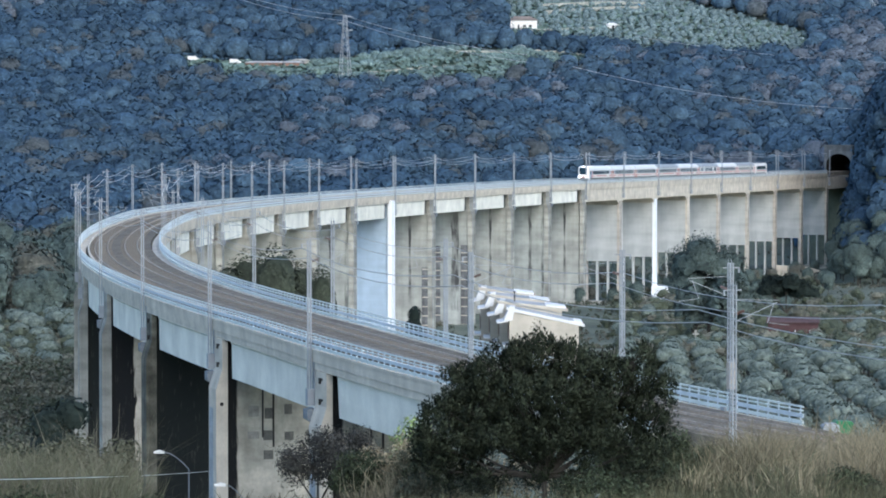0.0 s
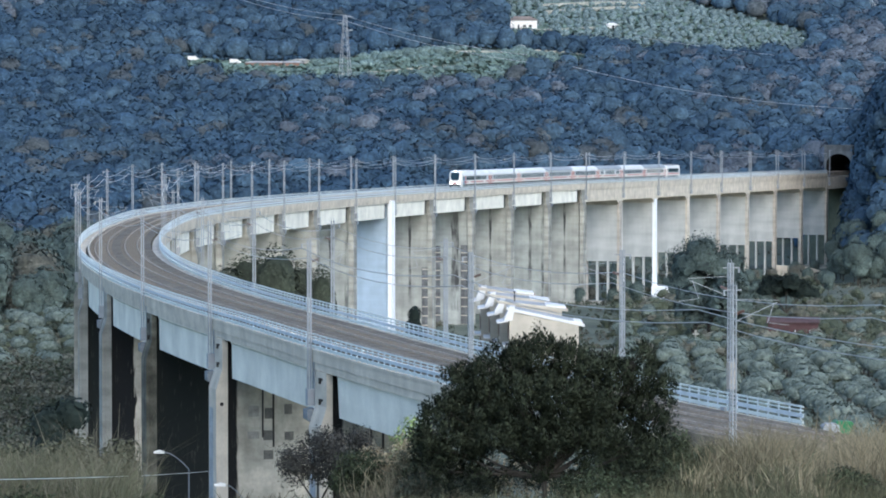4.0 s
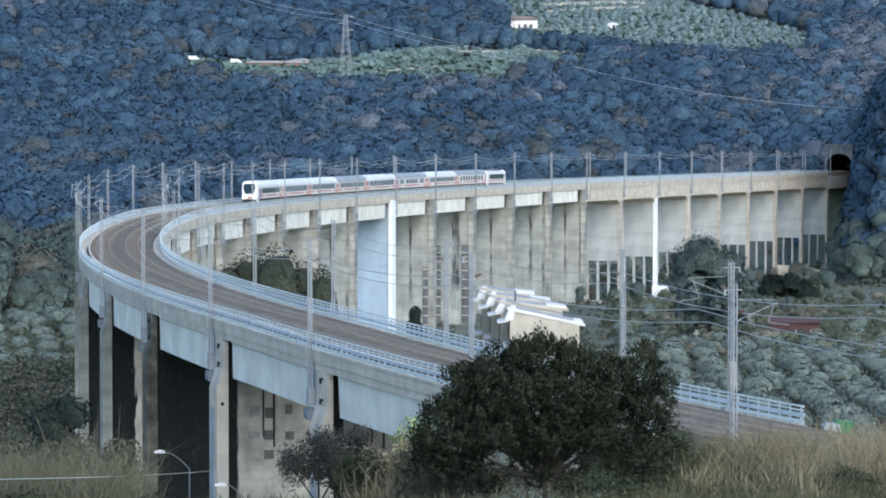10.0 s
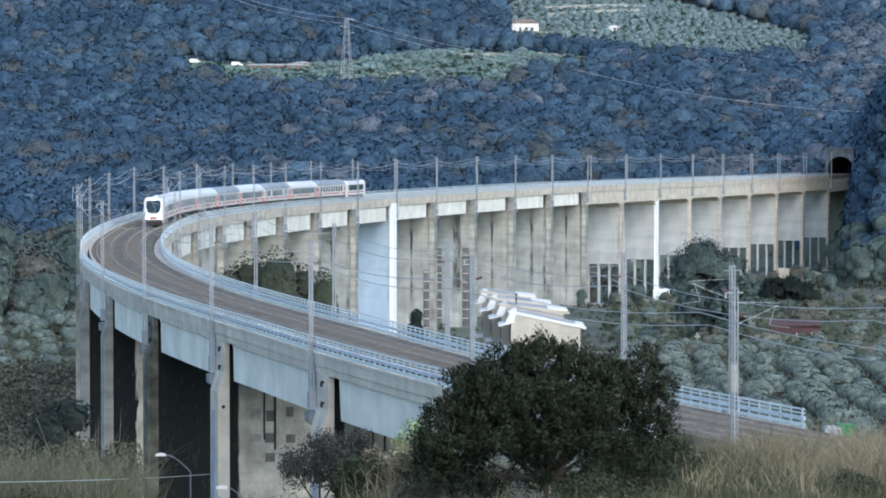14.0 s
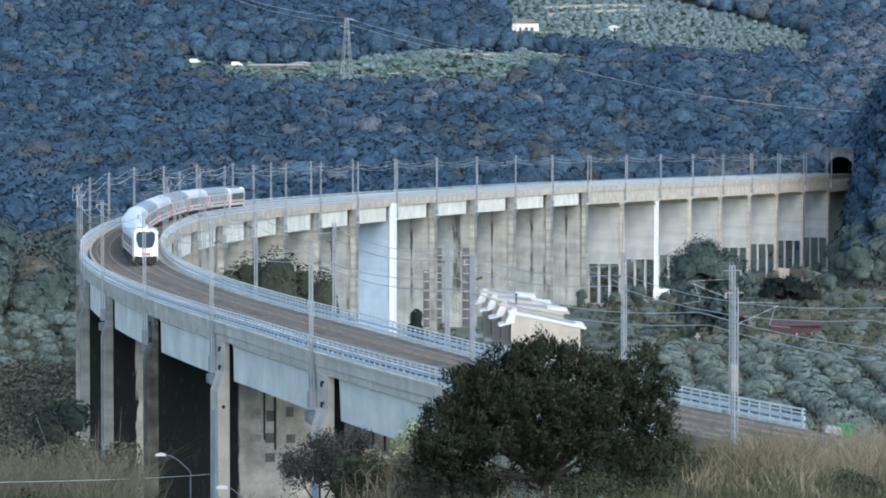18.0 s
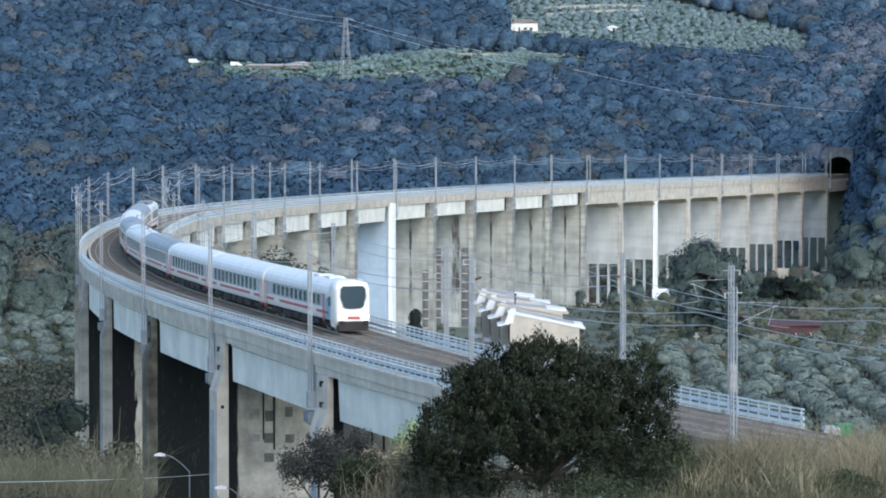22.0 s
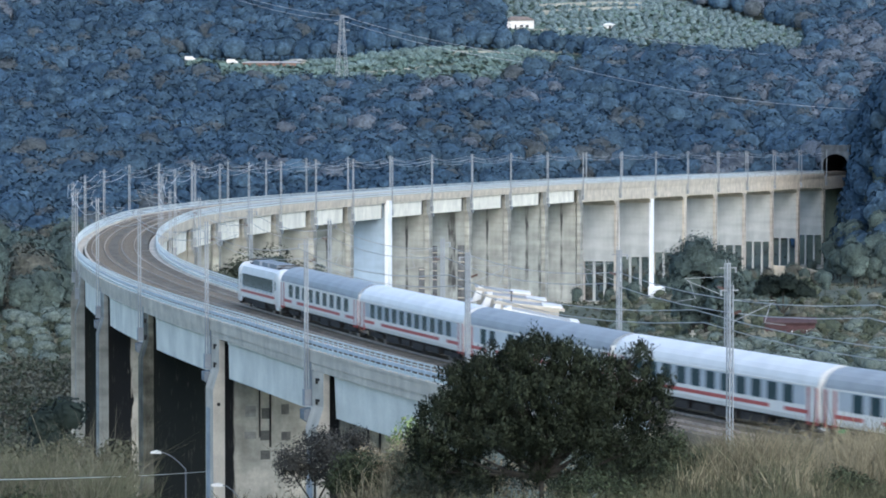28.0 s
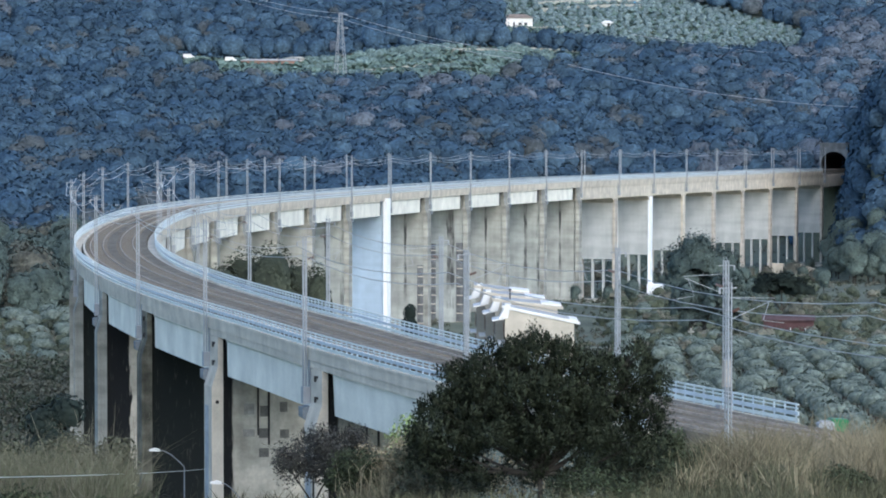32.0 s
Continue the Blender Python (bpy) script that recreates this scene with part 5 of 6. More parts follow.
# ================= plants of the valley =================
def tree(name, label, m, crowns, leaf_m, trunk_r, count, leaf, r, category="tree", lumps=12, hollow=.6, group="", closed=True, tufts=False):
    """A tree: trunk and limbs into each of its crowns (centre and size over the base), and leaves."""
    t = empty(name, m, label, category, group)
    g = Geo()
    fork = Vector((0, 0, .22 * max(c[2] for c, _ in crowns)))
    g.bar((0, 0, -.6), fork, trunk_r * 1.25, 0, 7, trunk_r)
    for c, s in crowns:
        c = Vector(c)
        k = Vector((c.x * .4, c.y * .4, max(c.z * .6, fork.z * 1.1)))
        g.bar(fork, k, trunk_r * .75, 0, 5, trunk_r * .6)
        g.bar(k, c, trunk_r * .6, 0, 5, trunk_r * .25)
        for _ in range(7 if count > 2000 else 2):
            e = Vector((r.normal(0, .5) * s[0], r.normal(0, .5) * s[1], r.uniform(-.3, .7) * s[2]))
            g.bar(k.lerp(c, r.uniform(.3, .9)), c + e, trunk_r * .28, 0, 4, trunk_r * .06)
    part("trunk", g, M_BARK, t)
    tot = sum(s[0] * s[1] * s[2] for _, s in crowns)
    qs = []
    for c, s in crowns:
        n = int(count * s[0] * s[1] * s[2] / tot)
        if tufts:
            qs.append(sprays(r, c, s, n if c[2] > .42 * max(k[2] for k, _ in crowns) else n // 2, leaf))
        else:
            qs.append(far_crown(r, c, s, n, leaf) if closed and count < 2000 else full_crown(r, c, s, 3 if lumps > 8 else 2, n, leaf, lumps) if closed else crown(r, c, s, n, leaf, lumps, hollow))
    part("crown", quads("crown", np.concatenate(qs), [leaf_m]), leaf_m, t)
    return t


def on_ground(a, y, rz=0, sc=1.0):
    x = across(a, y)
    return pose(x, y, float(ground_with_line(np.array([x]), np.array([y]))[0]), 0, 0, rz) @ Matrix.Scale(sc, 4)


def put(proto, a, y, rz, sc):
    """A copy of a tree, of another size."""
    m = on_ground(a, y, rz)
    o = copy_thing(proto, m)
    o.matrix_basis = m
    o.scale = (sc, sc, sc)
    return o


def build_olives():
    r = np.random.default_rng(21)
    protos = []
    for k in range(4):
        cr = [((0, 0, 2.7), (2.1, 2.0, 1.5)), ((r.uniform(.6, 1.3), r.uniform(-.6, .6), 2.4), (1.5, 1.5, 1.2)), ((-r.uniform(.6, 1.4), r.uniform(-.6, .6), 2.5), (1.6, 1.5, 1.3))]
        protos.append(tree("olive_tree", "grey-green olive tree with a broad crown", on_ground((60, 84, 100, 112)[k], 560 - k * 7, k * 80), cr, M_OLIVE, .17, 430, .42, r, group="olive grove", lumps=3, hollow=.8))
    def free(a, y):
        return not (-6 < a < 44 and 470 < y < 545)
    n = 0
    for y in np.arange(318, 860, 6.4):
        lo = 56 if y < 470 else 50 if y < 640 else 46
        for a in np.arange(lo, 121, 5800 / y):
            aa, yy = a + r.uniform(-1.9, 1.9), y + r.uniform(-1.3, 1.3)
            if yy > 690 and 58 < aa < 104 or r.random() < .27 + .58 * (yy > 640) or not free(aa, yy):
                continue
            put(protos[int(r.integers(4))], aa, yy, r.uniform(0, 360), r.uniform(.55, .88))
    for y in np.arange(620, 800, 11):
        for a in np.arange(-120, -95, 8200 / y):
            put(protos[int(r.integers(4))], a + r.uniform(-4, 4), y + r.uniform(-3, 3), r.uniform(0, 360), r.uniform(.75, 1.15))


build_olives()


def build_valley_trees():
    r = np.random.default_rng(31)
    def big(name, label, a, y, w, h, mt, n, leaf, base=.3, lumps=13):
        cr = [((0, 0, h * .62), (w * .5, w * .5, h * .34)), ((-w * .22, 0, h * .5), (w * .3, w * .3, h * .26)), ((w * .22, -.5, h * .48), (w * .32, w * .3, h * .26)), ((w * .05, -.8, h * .32), (w * .42, w * .36, h * .2))]
        return tree(name, label, on_ground(a, y), cr, mt, max(.12, w * .025), n, leaf, r, lumps=lumps)
    big("oak_tree", "large dark green oak below the viaduct", 70, 730, 15.5, 23.5, M_MIDOAK, 9000, .5)
    big("oak_tree", "dark green oak beside a larger oak", 66, 722, 8, 13.5, M_MIDOAK, 2600, .6)
    big("oak_tree", "dark green oak with a low crown", 75.5, 716, 9, 15.5, M_MIDOAK, 2600, .6)
    tree("pine_tree", "dark umbrella pine with a domed crown", on_ground(90.3, 860), [((0, 0, 8.0), (6.6, 5, 2.8)), ((-3.4, 0, 6.6), (4.6, 4, 2.6)), ((4.0, 0, 6.4), (4.6, 4, 2.5))], M_DARKPINE, .3, 4200, .6, r)
    # trees whose tops show over the inner railing
    for a, y, w, h in ((-57, 545, 7, 19.0), (-51, 552, 8, 21.4), (-43.5, 545, 8.5, 21.8), (-38, 550, 7, 19.6), (-31.5, 545, 4.5, 18.6)):
        big("oak_tree", "dark green tree rising behind the viaduct railing", a, y, w, h, M_SCRUB, 1900, .5)
    tree("cypress_tree", "small dark conical tree by a pier", on_ground(-7.4, 600), [((0, 0, 5.4), (1.5, 1.5, 2.4)), ((0, 0, 8.0), (1.1, 1.1, 1.6))], M_DARKPINE, .15, 1500, .4, r)
    # woods beyond the outer side of the viaduct
    ps = [big("oak_tree", "tall dark tree at the edge of valley woods", -104, 830, 9, 14, M_MIDOAK, 1100, .7, lumps=6),
          big("oak_tree", "tall brownish tree at the edge of valley woods", -111, 842, 9, 13, M_MIDBROWN, 1100, .7, lumps=6)]
    for y in np.arange(815, 1080, 11.0):
        for a in np.arange(-121, -94, 12500 / y):
            put(ps[int(r.random() < .3)], a + r.uniform(-4, 4), y + r.uniform(-4, 4), r.uniform(0, 360), r.uniform(.8, 1.45))
    # scattered trees round the feet of the far piers
    for y in np.arange(860, 1250, 26):
        for a in np.arange(38, 106, 9):
            if r.random() < .5 and y > 900:
                put(ps[int(r.random() < .4)], a + r.uniform(-4, 4), y + r.uniform(-9, 9), r.uniform(0, 360), r.uniform(.3, .55))
    # dark thicket at the foot of the spur
    for y in (1050, 1068, 1086, 1104, 1120, 1136, 1152, 1168):
        for a in np.arange(104, 122, 4.5):
            aa = a + r.uniform(-1.5, 1.5) + (1152 - y) * .06
            if float(ground_z(across(aa, y), y)) < 60 - 38:
                put(ps[0], aa, y, r.uniform(0, 360), r.uniform(.7, 1.05))


build_valley_trees()


def build_scrub():
    """Low scrub, tufts and dry grass over the valley floor."""
    r = np.random.default_rng(41)
    green, dry = [], []
    for _ in range(5200):
        y = 240 + 1050 * r.random() ** 1.2
        a = r.uniform(-122, 122)
        x = across(a, y)
        i = int(np.argmin(np.hypot(_x - x, _y - y)))
        if math.hypot(_x[i] - x, _y[i] - y) < 7 and -400 < Q[i] < 70:
            continue
        z = float(ground_with_line(np.array([x]), np.array([y]))[0])
        if y > 1050 and z > 60 - 50:
            continue
        q = r.uniform(.35, 1.3)
        (green if r.random() < .55 else dry).append(crown(r, (x, y, z + q * .5), (q * 1.4, q * 1.4, q * .8), 20, .6, 4))
    for _ in range(1000):
        y = r.uniform(560, 1160)
        a = r.uniform(44, 122 if y < 980 else 98) if r.random() < .7 else r.uniform(-122, -92)
        x = across(a, y)
        q = r.uniform(.9, 2.3)
        (green if r.random() < .7 else dry).append(full_crown(r, (x, y, float(ground_z(x, y)) + q * .5), (q * 1.3, q * 1.3, q), 2, 30, .6, 3)[:, :4])
    for _ in range(1300):
        y = r.uniform(235, 640)
        a = r.uniform(-122, -92)
        x = across(a, y)
        i = int(np.argmin(np.hypot(_x - x, _y - y)))
        if math.hypot(_x[i] - x, _y[i] - y) < 9:
            continue
        q = r.uniform(.9, 2.6)
        (green if r.random() < .5 else dry).append(crown(r, (x, y, float(ground_z(x, y)) + q * .6), (q * 1.3, q * 1.3, q), 90, .55, 7))
    tagged(new("scrub", quads("scrub", np.concatenate(green), [M_SCRUB])), "low green scrub over the valley floor", "scrub", kind="stuff")
    tagged(new("dry_scrub", quads("dry_scrub", np.concatenate(dry), [M_DRY])), "low brown dry scrub over the valley", "scrub", kind="stuff")


build_scrub()


# ================= buildings and fittings of the valley =================
def row_house(k):
    """One unit of a stepped terrace row: walls, single-pitch roof with a white coping, balcony roof and openings."""
    w, d, h = 9.4 - k * .8, 8.0, 11.0 + k * .5
    drop = 2.0 if k == 0 else .9
    x, y = 9.0 - k * 1.2, 500 + k * 8.2
    t = empty("row_house", pose(x, y, 60 - 39.2, 0, 0, 0), "beige terraced house with white-edged sloping roof", "house", "stepped row of houses")
    part("wall", Geo().prism([(0, 0), (w, 0), (w, h - drop), (0, h)], 0, d - .02, 1), M_BEIGE, t)
    part("roof", Geo().prism([(-.3, h + .02), (w + .5, h - drop - .05), (w + .5, h - drop + .15), (-.3, h + .25)], .45, d - .4, 1), M_GREYROOF, t)
    part("coping", Geo().prism([(-.4, h - .1), (w + .8, h - drop - .35), (w + .8, h - drop), (-.4, h + .3)], -.15, .42, 1), M_BEIGE if k else M_PLASTER, t, "beige roof coping" if k else "white roof coping")
    part("parapet_block", Geo().prism([(-.8, h - 1.5), (0.4, h - 1.5), (.8, h + .4), (.1, h + .4)], -.1, 3.2, 1), M_PLASTER, t)
    part("balcony_roof", Geo().prism([(-1.7, h - 1.95), (0, h - 1.6), (0, h - 1.42), (-1.7, h - 1.77)], -.05, d - 1.2, 1), M_PLASTER, t, "white sloping balcony roof")
    part("eave", Geo().box(w + .3, w + .8, .1, d - .3, h - drop - .3, h - drop - .1), M_TILEWALL, t)
    for z in (1.0, 3.9, 6.8):
        for y0 in (1.0, 4.4):
            o = part("window", Geo().box(-.06, .1, y0, y0 + 1.3, z, z + 1.7), M_DARKWIN, t)
            part("shutter", Geo().box(-.1, -.02, y0 + 1.3, y0 + 2.1, z - .1, z + 1.8), M_TILEWALL, o, "red-brown shutter")
        part("balcony", Geo().box(-.9, 0, .3, d - .8, z - .9, z - .7), M_PLASTER, t)
    for x0 in (3.0, 6.4):
        part("window", Geo().box(x0, x0 + .9, -.05, .1, h - 6.0, h - 4.8), M_DARKWIN, t)
    part("roof_edge", Geo().prism([(w - 2.2, h - drop + .3), (w + .55, h - drop + .05), (w + .55, h - drop + .25), (w - 2.2, h - drop + .55)], .42, d - .1, 1), M_PLASTER, t, "white edge of the roof")
    if k == 1:
        part("flue", Geo().box(2.0, 2.22, 3.0, 3.22, h - .6, h + 1.3).box(1.9, 2.32, 2.9, 3.32, h + 1.3, h + 1.45), M_DARKWIN, t, "dark chimney flue")


for k in range(4):
    row_house(k)


def barn():
    x, y = across(92.2, 712), 712
    t = empty("barn", pose(x, y, float(ground_z(x, y)) - .3, 0, 0, -6), "low red-brown shed with a sheet roof", "shed")
    part("wall", Geo().box(-4.8, 4.8, -3, 3, 0, 4.6), M_REDWALL, t)
    part("roof", Geo().prism([(-3.4, 4.5), (3.4, 4.5), (3.4, 4.7), (0, 5.6), (-3.4, 4.7)], -5.1, 5.1, 0), M_REDROOF, t)
    for x0 in (-3.0, 0.4, 3.2):
        part("post", Geo().box(x0 - .1, x0 + .1, -3.3, -3.1, 0, 3.2), M_PLASTER, t)
    part("doorway", Geo().box(-2.6, .2, -3.05, -2.9, 0, 2.5), M_DARKWIN, t)


barn()


def retaining_wall():
    x, y = across(94, 1175), 1175
    g = Geo().prism([(-9, -2), (7, -2), (7, 3.2), (2, 4.6), (-9, 5.2)], 0, 1.5, 1)
    tagged(part("retaining_wall", g, M_CONC_L, at=pose(x, y, float(ground_z(x, y)))), "pale concrete retaining wall at pier feet", "wall")


retaining_wall()


def street_lamp(name_label, a, y, top, arm, ground=None):
    """A street lamp: pole, bent arm, flat lantern; arm is the reach towards -x."""
    x = across(a, y)
    z = float(ground_z(x, y)) if ground is None else ground
    h = 60 + top - z
    t = empty("street_lamp", pose(x, y, z), name_label, "street lamp", "street lamps")
    part("pole", Geo().bar((0, 0, -.5), (0, 0, h - 1.4), .08, 0, 8, .05), M_STEEL_D, t)
    pts = [(-arm * u, 0, h - 1.4 + 1.4 * math.sin(u * math.pi / 2)) for u in (0, .25, .5, .75, 1)]
    part("arm", Geo().tube(pts, .04, 0, 6), M_STEEL_D, t)
    part("lantern", Geo().prism([(-arm - .75, h - .1), (-arm + .1, h - .12), (-arm + .1, h + .05), (-arm - .3, h + .16), (-arm - .75, h + .04)], -.17, .17, 1), M_PLASTER, t, "white lantern head")


street_lamp("grey street lamp with white lantern by the piers", -67.0, 300, -28.55, 2.1)
street_lamp("grey street lamp with white lantern near the road", -51.8, 270, -28.1, 1.6)


def garden_lamp():
    x, y = across(66.5, 655), 655
    t = empty("post_lamp", pose(x, y, float(ground_z(x, y))), "pale post with a small white head", "lamp post")
    part("pole", Geo().bar((0, 0, -.3), (0, 0, 3.0), .12, 0, 6), M_CONC, t)
    part("head", Geo().box(-.55, .55, -.3, .3, 3.0, 3.3).box(-.2, .2, -.2, .2, 3.3, 3.8), M_CONC, t)


garden_lamp()

# a cable low over the road, to the pier
g = Geo()
A, B = Vector((-16.2, 120, 60 - 12.34)), Vector((-19.0, 299.5, 60 - 30.07))
g.tube([A.lerp(B, k / 14) - Vector((0, 0, .12 * 4 * (k / 14) * (1 - k / 14))) for k in range(15)], .018, 0, 4)
tagged(part("cable", g, M_RAILING), "pale cable strung low across the valley", "cable")


def bins():
    x, y = across(105.2, 222), 222
    z = float(ground_with_line(np.array([x]), np.array([y]))[0])
    t = empty("waste_container", pose(x, y, 39.6, 0, 0, 10), "green plastic container beside the track", "container")
    part("plinth", Geo().box(-.6, .6, -.55, .55, z - 39.9, 0), M_CONC, t)
    part("tub", Geo().prism([(-.45, .12), (.45, .12), (.55, .95), (-.55, .95)], -.45, .45, 1), M_GREENBIN, t)
    part("lid", Geo().prism([(-.6, .95), (.6, .95), (.45, 1.15), (-.45, 1.18)], -.5, .5, 1), M_GREENBIN, t)
    for s in (-1, 1):
        part("wheel", Geo().prism([(s * .35 + .1 * math.cos(k), .1 + .1 * math.sin(k)) for k in range(6)], -.4, .4, 1), M_UNDER, t)
    x, y = across(102.0, 220), 220
    z = float(ground_with_line(np.array([x]), np.array([y]))[0])
    t = empty("track_cabinet", pose(x, y, 39.6, 0, 0, 10), "grey metal cabinet beside the railway track", "cabinet")
    part("plinth", Geo().box(-.55, .55, -.4, .4, z - 39.9, 0), M_CONC, t)
    part("box", Geo().prism([(-.5, 0), (.5, 0), (.5, 1.05), (.3, 1.2), (-.3, 1.2), (-.5, 1.05)], -.35, .35, 1), M_PANEL, t)
    part("door", Geo().box(-.42, .42, -.38, -.34, .15, 1.0), M_STEEL, t)


bins()


# ================= foreground plants =================
rng = np.random.default_rng(5)
GZ = float(ground_z(2.76, 100))
TOP = 60 - 5.95 - GZ
tree("evergreen_tree", "bushy dark evergreen tree on the near slope", pose(2.76, 100, GZ),
     [((-.1, 0, TOP - .9), (.75, .8, .6)), ((-.75, 0, TOP - 1.0), (.7, .8, .6)), ((.55, 0, TOP - 1.0), (.65, .8, .6)), ((-1.5, 0, TOP - 1.4), (.7, .9, .6)),
      ((-2.2, .2, TOP - 1.75), (.6, .9, .6)), ((1.25, 0, TOP - 1.3), (.7, .8, .55)), ((1.85, .1, TOP - 1.55), (.6, .8, .6)), ((2.65, 0, TOP - .85), (.42, .5, .45)),
      ((2.5, 0, TOP - 1.5), (.6, .7, .55)), ((3.2, .1, TOP - 1.7), (.45, .6, .55)), ((-2.7, 0, TOP - 2.5), (.65, .9, .6)), ((-1.8, 0, TOP - 2.3), (1.0, 1.1, .75)),
      ((-.6, -.2, TOP - 2.0), (1.2, 1.2, .85)), ((.6, -.2, TOP - 2.0), (1.2, 1.2, .85)), ((1.8, 0, TOP - 2.4), (1.0, 1.1, .8)), ((2.9, .1, TOP - 2.5), (.7, .9, .7)),
      ((-3.2, 0, TOP - 3.3), (.6, .8, .55)), ((-2.4, 0, TOP - 3.3), (1.0, 1.0, .7)), ((-1.2, -.2, TOP - 3.1), (1.2, 1.2, .75)), ((.1, -.3, TOP - 3.1), (1.3, 1.2, .7)),
      ((1.4, -.2, TOP - 3.2), (1.2, 1.1, .75)), ((2.7, .1, TOP - 3.4), (.8, .9, .7)), ((-3.1, .2, TOP - 4.1), (.7, .8, .5)), ((-1.9, .2, TOP - 4.2), (1.1, 1.0, .55)),
      ((2.3, .2, TOP - 4.3), (1.0, 1.0, .5)), ((.3, .3, TOP - 4.2), (1.4, 1.1, .45))], M_FRONT, .07, 140000, .088, rng, tufts=True)


def blades(r, base, count, h, spread, width, lean=.22):
    """Tussocks of blades that fan out from the base points, each tussock of its own height: quads that taper to the tip."""
    k = r.integers(0, len(base), count)
    tall = r.uniform(.45, 1.1, len(base))
    p = base[k] + r.normal(0, 1, (count, 3)) * np.array([spread, spread, 0])
    hh = h * tall[k] * r.uniform(.5, 1.1, count)
    fan = (p - base[k]) / max(spread, 1e-3) * .16
    d = np.stack([r.normal(0, lean, count), r.normal(0, lean, count), np.ones(count)], 1) + fan * np.array([1, 1, 0])
    tip = p + d * hh[:, None] + np.stack([r.normal(0, .2, count) * hh, np.zeros(count), -np.abs(r.normal(0, .12, count)) * hh], 1)
    ang = r.uniform(0, math.pi, count)
    side = np.stack([np.cos(ang), np.sin(ang) * .4, np.zeros(count)], 1) * (width * r.uniform(.5, 1.4, count))[:, None]
    mid = p + d * hh[:, None] * .6
    out = np.stack([p - side * .6, p + side * .6, mid + side, mid - side], 1)
    out2 = np.stack([mid - side, mid + side, tip + side * .15, tip - side * .15], 1)
    return np.concatenate([out, out2])


def patch(r, a0, a1, y0, y1, n):
    a, y = r.uniform(a0, a1, n), r.uniform(y0, y1, n)
    x = across(a, y)
    return np.stack([x, y, ground_with_line(x, y)], 1)


